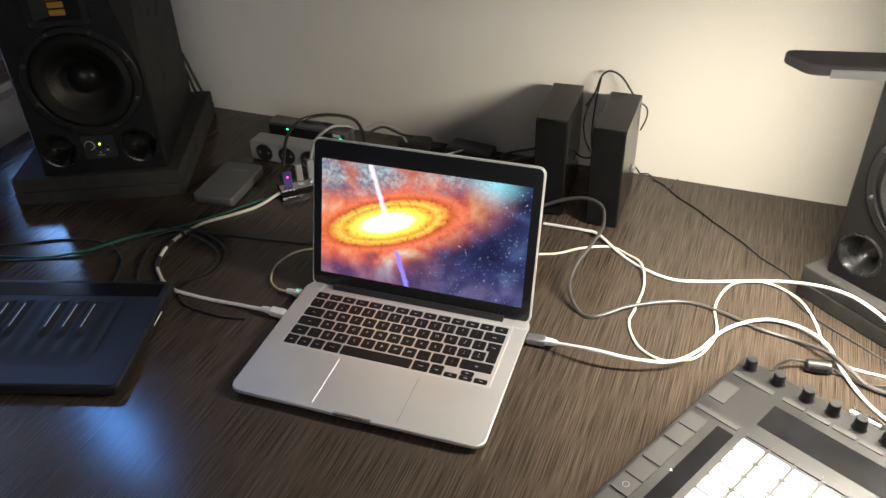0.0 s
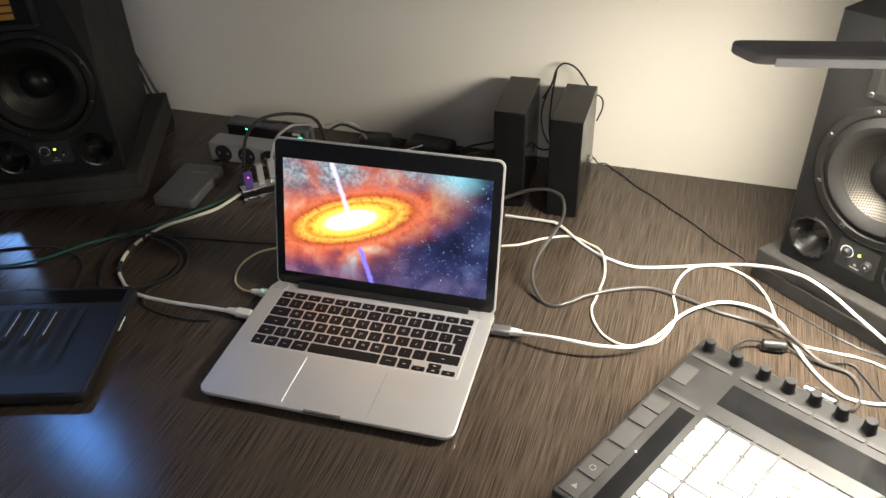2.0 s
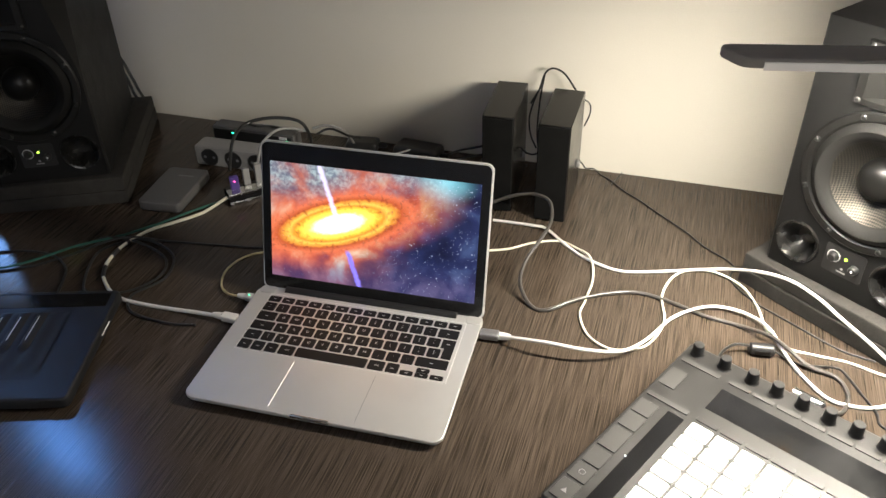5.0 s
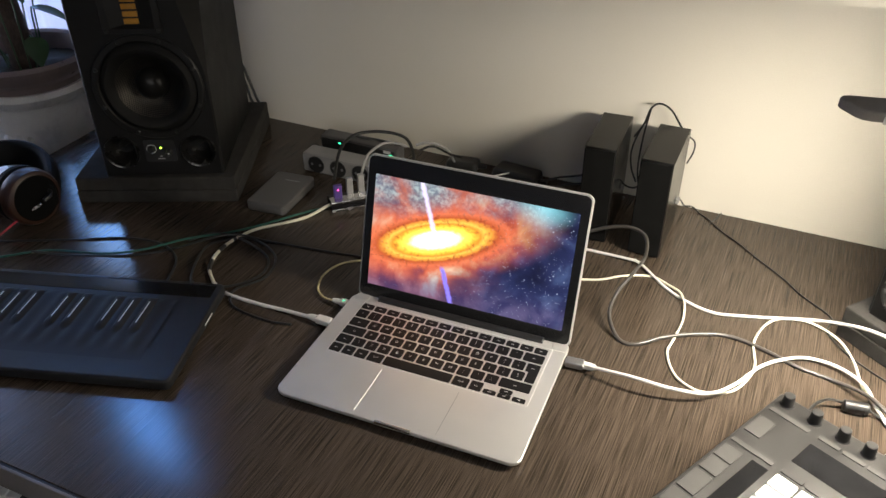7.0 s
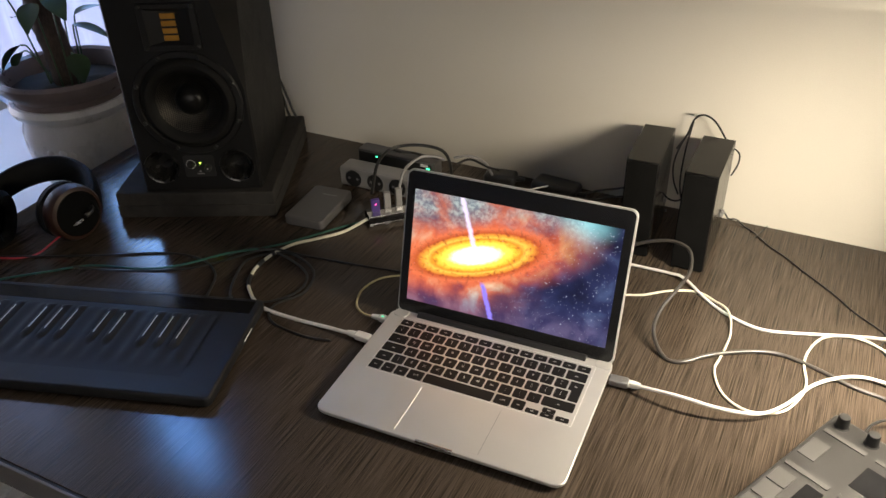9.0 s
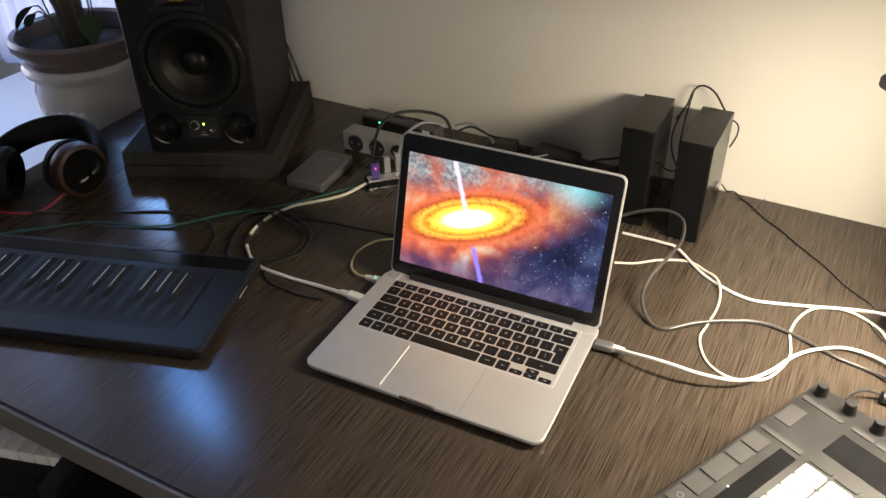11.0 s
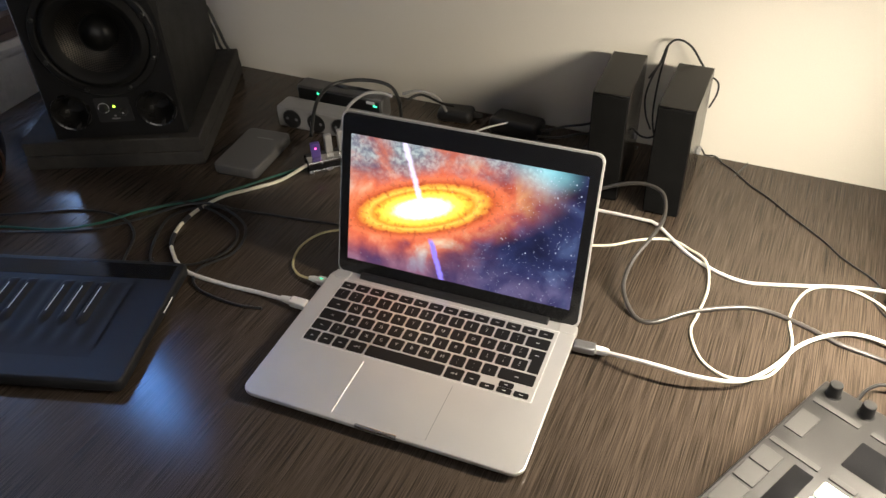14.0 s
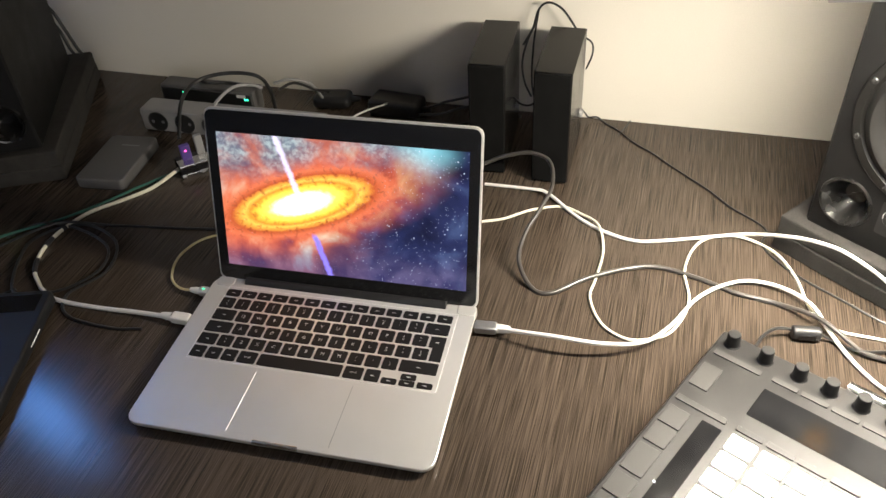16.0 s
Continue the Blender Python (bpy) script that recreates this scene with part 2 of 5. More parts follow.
def screen_material():
    """The lit picture: a tilted burning disc with two jets before clouds and stars. Object space, in metres of the panel."""
    m, n, l, bsdf = shader("lit display picture")

    def op(kind, a, b=None, c=None, clamp=False):
        k = n.new("ShaderNodeMath")
        k.operation, k.use_clamp = kind, clamp
        for i, x in enumerate((a, b, c)):
            if x is None:
                continue
            if isinstance(x, (int, float)):
                k.inputs[i].default_value = x
            else:
                l.new(x, k.inputs[i])
        return k.outputs[0]

    def ramp(x, *stops):
        r = n.new("ShaderNodeValToRGB")
        e = r.color_ramp.elements
        while len(e) < len(stops):
            e.new(0.5)
        for q, (p, c) in zip(e, stops):
            q.position, q.color = p, (*c, 1)
        l.new(x, r.inputs[0])
        return r.outputs[0]

    def mix(f, a, b, kind="MIX"):
        k = n.new("ShaderNodeMix")
        k.data_type, k.blend_type = "RGBA", kind
        for i, x in ((0, f), (6, a), (7, b)):
            if isinstance(x, (int, float)):
                k.inputs[i].default_value = x
            elif isinstance(x, tuple):
                k.inputs[i].default_value = (*x, 1)
            else:
                l.new(x, k.inputs[i])
        return k.outputs[2]

    def smooth(x, lo, hi):
        k = n.new("ShaderNodeMapRange")
        k.interpolation_type = "SMOOTHSTEP"
        k.inputs[1].default_value, k.inputs[2].default_value = lo, hi
        l.new(x, k.inputs[0])
        return k.outputs[0]

    co, sep = n.new("ShaderNodeTexCoord"), n.new("ShaderNodeSeparateXYZ")
    l.new(co.outputs["Object"], sep.inputs[0])
    u = op("MULTIPLY", op("SUBTRACT", sep.outputs[0], 0.01375), 1 / 0.1612)
    v = op("MULTIPLY", op("SUBTRACT", sep.outputs[1], 0.0235), 1 / 0.1612)
    comb = n.new("ShaderNodeCombineXYZ")
    l.new(u, comb.inputs[0])
    l.new(v, comb.inputs[1])

    def noise_at(scale, detail, off=0.0, warp=0.0):
        t = n.new("ShaderNodeTexNoise")
        t.inputs["Scale"].default_value, t.inputs["Detail"].default_value, t.inputs["Distortion"].default_value = scale, detail, warp
        mv = n.new("ShaderNodeVectorMath")
        mv.inputs[1].default_value = (off, off * 0.7, 0)
        l.new(comb.outputs[0], mv.inputs[0])
        l.new(mv.outputs[0], t.inputs[0])
        return t.outputs[0]

    n1, n2, n3, n4 = noise_at(3.2, 6, 0, 0.3), noise_at(3.9, 6, 3.1, 0.35), noise_at(26, 6, 7.7, 0.4), noise_at(2.0, 5, 11.0, 0.3)
    dx, dy = op("SUBTRACT", u, 0.597), op("SUBTRACT", v, 0.529)
    ca, sa = math.cos(radians(17.5)), math.sin(radians(17.5))
    a = op("ADD", op("MULTIPLY", dx, ca), op("MULTIPLY", dy, sa))
    b = op("MULTIPLY", op("SUBTRACT", op("MULTIPLY", dy, ca), op("MULTIPLY", dx, sa)), 1 / 0.335)
    r = op("MULTIPLY", op("SQRT", op("ADD", op("MULTIPLY", a, a), op("MULTIPLY", b, b))), 0.95)
    rn = op("ADD", r, op("MULTIPLY", op("SUBTRACT", n3, 0.5), 0.07))
    # sky behind: grey cloud, red on one side, deep blue on the other, cyan in the upper corner
    side = op("ADD", op("MULTIPLY", u, 0.62), op("MULTIPLY", op("SUBTRACT", n4, 0.5), 0.5))
    side = op("SUBTRACT", side, op("MULTIPLY", v, 0.18))
    cool = ramp(n1, (0.34, (0.006, 0.007, 0.030)), (0.54, (0.018, 0.024, 0.085)), (0.66, (0.06, 0.09, 0.20)), (0.82, (0.35, 0.52, 0.62)))
    warm = ramp(n2, (0.28, (0.10, 0.055, 0.11)), (0.43, (0.34, 0.085, 0.07)), (0.54, (0.58, 0.16, 0.09)), (0.62, (0.52, 0.40, 0.36)), (0.78, (0.70, 0.72, 0.68)))
    sky = mix(smooth(side, 0.30, 0.74), warm, cool)
    cyx, cyy = op("SUBTRACT", u, 1.46), op("SUBTRACT", v, 0.97)
    cyr = op("SQRT", op("ADD", op("MULTIPLY", cyx, cyx), op("MULTIPLY", op("MULTIPLY", cyy, cyy), 3.0)))
    cyan = op("MULTIPLY", op("SUBTRACT", 1.0, smooth(cyr, 0.0, 0.33)), op("ADD", 0.35, n1))
    sky = mix(cyan, sky, (0.30, 0.80, 0.90))
    grey = op("MULTIPLY", op("MULTIPLY", smooth(v, 0.50, 0.85), op("SUBTRACT", 1.0, smooth(u, 1.15, 1.7))), smooth(n1, 0.34, 0.60))
    sky = mix(op("MULTIPLY", grey, 0.85), sky, mix(smooth(n3, 0.35, 0.7), (0.10, 0.17, 0.23), (0.38, 0.50, 0.52)))
    low = op("MULTIPLY", op("SUBTRACT", 1.0, smooth(v, 0.02, 0.30)), 0.75)
    sky = mix(low, sky, mix(smooth(n2, 0.35, 0.7), (0.03, 0.025, 0.10), (0.16, 0.13, 0.26)))
    # halo of fire round the disc
    halo = op("MULTIPLY", op("SUBTRACT", 1.0, smooth(rn, 0.42, 1.15)), op("ADD", 0.30, op("MULTIPLY", n2, 1.1)), clamp=True)
    fire = ramp(n2, (0.30, (0.45, 0.045, 0.02)), (0.5, (0.80, 0.14, 0.05)), (0.64, (0.95, 0.42, 0.18)), (0.75, (1.0, 0.75, 0.5)))
    sky = mix(halo, sky, fire)
    disc = ramp(rn, (0.0, (1.7, 1.6, 1.4)), (0.19, (1.6, 1.4, 0.95)), (0.25, (1.3, 0.95, 0.14)), (0.335, (1.0, 0.62, 0.06)), (0.385, (0.85, 0.30, 0.03)), (0.43, (0.98, 0.58, 0.09)), (0.475, (0.85, 0.36, 0.05)), (0.53, (0.55, 0.10, 0.03)), (0.62, (0.78, 0.19, 0.08)), (0.74, (0.62, 0.13, 0.07)))
    speck = op("MULTIPLY", smooth(n3, 0.52, 0.66), op("MULTIPLY", smooth(r, 0.26, 0.40), 0.45))
    disc = mix(speck, disc, (0.22, 0.03, 0.01))
    pic = mix(op("SUBTRACT", 1.0, smooth(rn, 0.56, 0.76)), sky, disc)
    # jets
    line = op("ADD", op("SUBTRACT", u, 0.600), op("MULTIPLY", op("SUBTRACT", v, 0.529), 0.36))
    line = op("ADD", line, op("MULTIPLY", op("SUBTRACT", n3, 0.5), 0.035))
    jet = op("SUBTRACT", 1.0, smooth(op("ABSOLUTE", line), 0.005, 0.034))
    shown = op("ADD", smooth(v, 0.56, 0.62), op("SUBTRACT", 1.0, smooth(v, 0.27, 0.32)), clamp=True)
    pic = mix(op("MULTIPLY", jet, shown), pic, mix(smooth(v, 0.3, 0.62), (0.28, 0.22, 1.0), (0.85, 0.75, 1.0)))
    # stars
    for sc_, lim, keep in ((62, 0.095, 0.52), (17, 0.052, 0.45)):
        vo = n.new("ShaderNodeTexVoronoi")
        vo.inputs["Scale"].default_value = sc_
        l.new(comb.outputs[0], vo.inputs[0])
        sr = n.new("ShaderNodeSeparateColor")
        l.new(vo.outputs["Color"], sr.inputs[0])
        dot = op("MULTIPLY", op("SUBTRACT", 1.0, smooth(vo.outputs["Distance"], lim * 0.3, lim * 2.2)), op("GREATER_THAN", sr.outputs[0], keep))
        dot = op("MULTIPLY", dot, op("ADD", smooth(side, 0.45, 0.8), 0.22))
        pic = mix(op("MULTIPLY", dot, 0.9), pic, (0.75, 0.82, 1.0))
    bsdf.inputs["Base Color"].default_value = (0.005, 0.005, 0.006, 1)
    bsdf.inputs["Roughness"].default_value = 0.15
    l.new(pic, bsdf.inputs["Emission Color"])
    bsdf.inputs["Emission Strength"].default_value = 1.3
    return m


SCREEN = screen_material()


# ---- mesh helpers ----
def box(x0, x1, y0, y1, z0, z1, bev=0.0, seg=2, bm=None):
    t = bmesh.new()
    bmesh.ops.create_cube(t, size=1)
    for q in t.verts:
        q.co = ((x0 + x1) / 2 + q.co.x * (x1 - x0), (y0 + y1) / 2 + q.co.y * (y1 - y0), (z0 + z1) / 2 + q.co.z * (z1 - z0))
    if bev:
        bmesh.ops.bevel(t, geom=t.edges[:], offset=bev, segments=seg, profile=0.5, affect="EDGES")
        t.normal_update()
        for f in t.faces:
            f.smooth = max(abs(c) for c in f.normal) < 0.9999
    return merged(bm, t)


def merged(bm, t):
    if bm is None:
        return t
    me = bpy.data.meshes.new("tmp")
    t.to_mesh(me)
    t.free()
    bm.from_mesh(me)
    bpy.data.meshes.remove(me)
    return bm


def rounded(x0, x1, y0, y1, r, n=6):
    pts = []
    for cx, cy, a0 in ((x1 - r, y1 - r, 0), (x0 + r, y1 - r, 90), (x0 + r, y0 + r, 180), (x1 - r, y0 + r, 270)):
        for i in range(n + 1):
            a = radians(a0 + 90 * i / n)
            pts.append((cx + r * math.cos(a), cy + r * math.sin(a)))
    return pts


def prism(pts, z0, z1, bev=0.0, seg=2, bm=None, top=True, bottom=True):
    t = bmesh.new()
    f = t.faces.new([t.verts.new((x, y, z0)) for x, y in pts])
    got = bmesh.ops.extrude_face_region(t, geom=[f])
    for q in got["geom"]:
        if isinstance(q, bmesh.types.BMVert):
            q.co.z = z1
    bmesh.ops.recalc_face_normals(t, faces=t.faces[:])
    if bev:
        es = [e for e in t.edges if abs(e.verts[0].co.z - e.verts[1].co.z) < 1e-7 and ((top and abs(e.verts[0].co.z - z1) < 1e-7) or (bottom and abs(e.verts[0].co.z - z0) < 1e-7))]
        bmesh.ops.bevel(t, geom=es, offset=bev, segments=seg, profile=0.5, affect="EDGES")
    t.normal_update()
    for f in t.faces:
        f.smooth = abs(f.normal.z) < 0.9999
    return merged(bm, t)


def lathe(profile, n=48, bm=None):
    """Turns (radius, height) pairs round z."""
    t = bmesh.new()
    rings = []
    for r, z in profile:
        if r < 1e-6:
            rings.append([t.verts.new((0, 0, z))])
        else:
            rings.append([t.verts.new((r * math.cos(2 * math.pi * i / n), r * math.sin(2 * math.pi * i / n), z)) for i in range(n)])
    for A, B in zip(rings, rings[1:]):
        for i in range(n):
            j = (i + 1) % n
            if len(A) == 1 and len(B) == 1:
                continue
            if len(A) == 1:
                t.faces.new((A[0], B[i], B[j]))
            elif len(B) == 1:
                t.faces.new((A[i], A[j], B[0]))
            else:
                t.faces.new((A[i], A[j], B[j], B[i]))
    for f in t.faces:
        f.smooth = True
    bmesh.ops.recalc_face_normals(t, faces=t.faces[:])
    return merged(bm, t)


def curve_points(pts, step=4):
    """A smooth line through the points."""
    p = [Vector(q) for q in pts]
    p = [2 * p[0] - p[1], *p, 2 * p[-1] - p[-2]]
    out = []
    for i in range(1, len(p) - 2):
        a, b, c, d = p[i - 1:i + 3]
        for k in range(step):
            s = k / step
            out.append(0.5 * (2 * b + (c - a) * s + (2 * a - 5 * b + 4 * c - d) * s * s + (3 * b - a - 3 * c + d) * s ** 3))
    return [*out, p[-2]]


def tube(pts, r, n=10, step=4, bm=None):
    t = bmesh.new()
    line = curve_points(pts, step)
    up = Vector((0.03, 0.02, 1)).normalized()
    rings = []
    for i, q in enumerate(line):
        d = (line[min(i + 1, len(line) - 1)] - line[max(i - 1, 0)]).normalized()
        s = d.cross(up)
        s = s.normalized() if s.length > 1e-4 else Vector((1, 0, 0))
        w = s.cross(d).normalized()
        rings.append([t.verts.new(q + r * (math.cos(2 * math.pi * k / n) * s + math.sin(2 * math.pi * k / n) * w)) for k in range(n)])
    for A, B in zip(rings, rings[1:]):
        for k in range(n):
            t.faces.new((A[k], A[(k + 1) % n], B[(k + 1) % n], B[k]))
    t.faces.new(rings[0])
    t.faces.new(rings[-1])
    for f in t.faces:
        f.smooth = len(f.verts) == 4
    bmesh.ops.recalc_face_normals(t, faces=t.faces[:])
    return merged(bm, t)


def moved(bm, m):
    bm.transform(m)
    return bm


def mesh_of(name, bm, mat, smooth=True):
    me = bpy.data.meshes.new(name)
    bm.to_mesh(me)
    bm.free()
    me.materials.append(mat)
    if not smooth:
        me.polygons.foreach_set("use_smooth", [False] * len(me.polygons))
    else:
        flags = [p.use_smooth for p in me.polygons]
        me.set_sharp_from_angle(angle=radians(35))
        me.polygons.foreach_set("use_smooth", flags)
    return me


def part(name, bm, mat, parent, label="", m=None, smooth=True):
    ob = new(name, bm if isinstance(bm, bpy.types.Mesh) else mesh_of(name, bm, mat, smooth))
    ob.parent = parent
    if m is not None:
        ob.matrix_basis = m
    return tagged(ob, label)


def thing(name, m, label, category, group="", kind=""):
    ob = new(name)
    ob.empty_display_size = 0.02
    ob.matrix_basis = m
    return tagged(ob, label, category, group, kind)


def single(name, bm, mat, m, label, category, group="", kind="", smooth=True):
    ob = new(name, mesh_of(name, bm, mat, smooth))
    ob.matrix_basis = m
    return tagged(ob, label, category, group, kind)


# ---- the room ----
WALL_POSE = pose(0, 0.690, 0, 0, 0, -2.84)
FLOOR_Z, CEIL_Z = -0.74, 2.10
single("wall_north", box(-0.82, 2.4, 0, 0.12, FLOOR_Z, CEIL_Z), WALL, WALL_POSE, "cream painted wall behind the desk", "wall", kind="structure")
single("wall_return", box(-0.94, -0.82, 0.0, 0.34, FLOOR_Z, CEIL_Z), WALL, WALL_POSE, "cream painted wall beside the window", "wall", kind="structure")
WX0, WX1, WZ0, WZ1, WZM = -1.95, -1.0, -0.22, 1.94, 0.50       # a wide low window with a narrow light above it
UX0, UX1, UZ0 = -1.67, -1.30, 1.36                            # the high light; like the middle opening below, unseen and sized to desk reflections
MX0, MX1, MZ1 = -1.58, -1.15, 0.84
W = box(-2.2, WX0, 0.22, 0.34, FLOOR_Z, CEIL_Z)
box(WX1, -0.942, 0.22, 0.34, FLOOR_Z, CEIL_Z, bm=W)
box(WX0, WX1, 0.22, 0.34, FLOOR_Z, WZ0, bm=W)
box(WX0, WX1, 0.22, 0.34, WZ1, CEIL_Z, bm=W)
box(WX0, UX0, 0.22, 0.34, UZ0, WZ1, bm=W)
box(UX1, WX1, 0.22, 0.34, UZ0, WZ1, bm=W)
box(WX0, WX1, 0.22, 0.34, MZ1, UZ0, bm=W)
box(WX0, MX0, 0.22, 0.34, WZM, MZ1, bm=W)
box(MX1, WX1, 0.22, 0.34, WZM, MZ1, bm=W)
single("wall_window_side", W, WALL, WALL_POSE, "cream painted wall with a window", "wall", kind="structure")
# Side openings and glow panels are unseen additions: pot light below, desk sheen above.
WW = box(-2.12, -2.0, -2.6, 0.0, FLOOR_Z, CEIL_Z)
box(-2.12, -2.0, 0.74, 1.2, FLOOR_Z, 1.25, bm=WW)
box(-2.12, -2.0, 0.0, 0.74, FLOOR_Z, -0.15, bm=WW)
box(-2.12, -2.0, 0.0, 0.74, 0.46, 1.25, bm=WW)
single("backdrop_west", box(-2.62, -2.6, -1.0, 1.6, -0.6, 1.0), SKY, pose(0, 0, 0), "glow panel added to light the plant pot from the left", "sky", kind="structure")
single("backdrop_high", box(-2.62, -2.6, -0.6, 1.8, 1.05, 3.4), PALE, pose(0, 0, 0), "glow panel added for the pale sheen on the desk", "sky", kind="structure")
single("wall_west", WW, DARKENED_WALL, pose(0, 0, 0), "unseen side wall in darkened paint with an added opening", "wall", kind="structure")
single("wall_east", box(2.3, 2.42, -2.6, 1.2, FLOOR_Z, CEIL_Z), DARKENED_WALL, pose(0, 0, 0), "unseen side wall in darkened paint", "wall", kind="structure")
# The opening in this wall is added to let the fill light in.
WS = box(-2.62, 0.2, -2.72, -2.6, FLOOR_Z, CEIL_Z)
box(1.8, 2.42, -2.72, -2.6, FLOOR_Z, CEIL_Z, bm=WS)
box(0.2, 1.8, -2.72, -2.6, FLOOR_Z, 0.2, bm=WS)
box(0.2, 1.8, -2.72, -2.6, 1.5, CEIL_Z, bm=WS)
single("wall_south", WS, DARKENED_WALL, pose(0, 0, 0), "unseen rear wall in darkened paint with an added opening", "wall", kind="structure")
single("backdrop_south", box(-1.0, 3.0, -3.32, -3.3, -0.6, 2.6), REAR_FILL, pose(0, 0, 0), "unseen glow panel added as fill light from behind", "sky", kind="structure")
single("floor", box(-2.7, 2.5, -2.8, 1.4, FLOOR_Z - 0.1, FLOOR_Z), FLOOR, pose(0, 0, 0), "dark floor under the desk", "floor", kind="structure")
single("ceiling", box(-2.7, 2.5, -2.8, 1.13, CEIL_Z, CEIL_Z + 0.1), DARKENED_WALL, pose(0, 0, 0), "unseen ceiling in darkened paint", "ceiling", kind="structure")
single("backdrop", box(-4.5, 0.4, 0.9, 0.92, -0.6, 4.6), SKY, WALL_POSE, "blue evening sky outside the window", "sky", kind="structure")
win = thing("window_1", WALL_POSE, "white framed window with evening light behind it", "window", kind="structure")
for nm, b in (("window_frame", (WX0, WX1, 0.26, 0.30, WZ0, WZ0 + 0.04)), ("window_frame", (WX0, WX0 + 0.04, 0.26, 0.30, WZ0 + 0.04, WZM)),
              ("window_frame", (WX1 - 0.04, WX1, 0.26, 0.30, WZ0 + 0.04, WZM)), ("window_frame", (UX0, UX1, 0.26, 0.30, WZ1 - 0.04, WZ1)),
              ("window_frame", (UX0, UX0 + 0.03, 0.26, 0.30, UZ0, WZ1 - 0.04)), ("window_frame", (UX1 - 0.03, UX1, 0.26, 0.30, UZ0, WZ1 - 0.04))):
    part(nm, box(*b, bev=0.004), WHITE_PAINT, win)
single("window_sill", box(-1.75, -0.96, -0.32, 0.216, -0.27, -0.235, bev=0.006), WHITE_PAINT, WALL_POSE, "deep white window sill holding a plant pot", "sill", kind="structure")


def curtain(x0, x1, y, z0, z1, folds, depth):
    t = bmesh.new()
    n = folds * 8
    rows = []
    for z in (z0, (z0 + z1) / 2, z1):
        rows.append([t.verts.new((x0 + (x1 - x0) * i / n, y + depth * math.sin(2 * math.pi * i / 8 + 0.8 * math.sin(i * 0.37)), z)) for i in range(n + 1)])
    for A, B in zip(rows, rows[1:]):
        for i in range(n):
            t.faces.new((A[i], A[i + 1], B[i + 1], B[i])).smooth = True
    return t


single("sheer_curtain", curtain(-2.2, -0.96, 0.19, -0.23, 0.40, 16, 0.008), CURTAIN, WALL_POSE, "sheer white curtain across the lower window", "curtain")

# ---- desk ----
DX0, DX1 = -0.77, 1.35
front = lambda x: -0.2135 - 0.030 * x
back = lambda x: 0.688 - 0.0496 * x
desk = thing("desk", pose(0, 0, 0), "dark brown wood-grain desk with a grey front edge", "desk")
part("desktop", prism([(DX0, front(DX0)), (DX1, front(DX1)), (DX1, back(DX1)), (DX0, back(DX0))], -0.036, 0, bev=0.0012), WOOD, desk)
part("gasket", prism([(DX0, front(DX0) - 0.003), (DX1, front(DX1) - 0.003), (DX1, front(DX1)), (DX0, front(DX0))], -0.034, -0.002), BLACK, desk, "dark joint along the front edge")
part("front_edge", prism([(DX0, front(DX0) - 0.0075), (DX1, front(DX1) - 0.0075), (DX1, front(DX1) - 0.003), (DX0, front(DX0) - 0.003)], -0.040, -0.0005, bev=0.0016), EDGE, desk, "grey edge band")
for x, y in ((-0.73, -0.12), (1.30, -0.18), (-0.73, 0.66), (1.30, 0.57)):
    part("leg", box(x - 0.025, x + 0.025, y - 0.025, y + 0.025, FLOOR_Z, -0.036, bev=0.003), BLACK_MATT, desk)


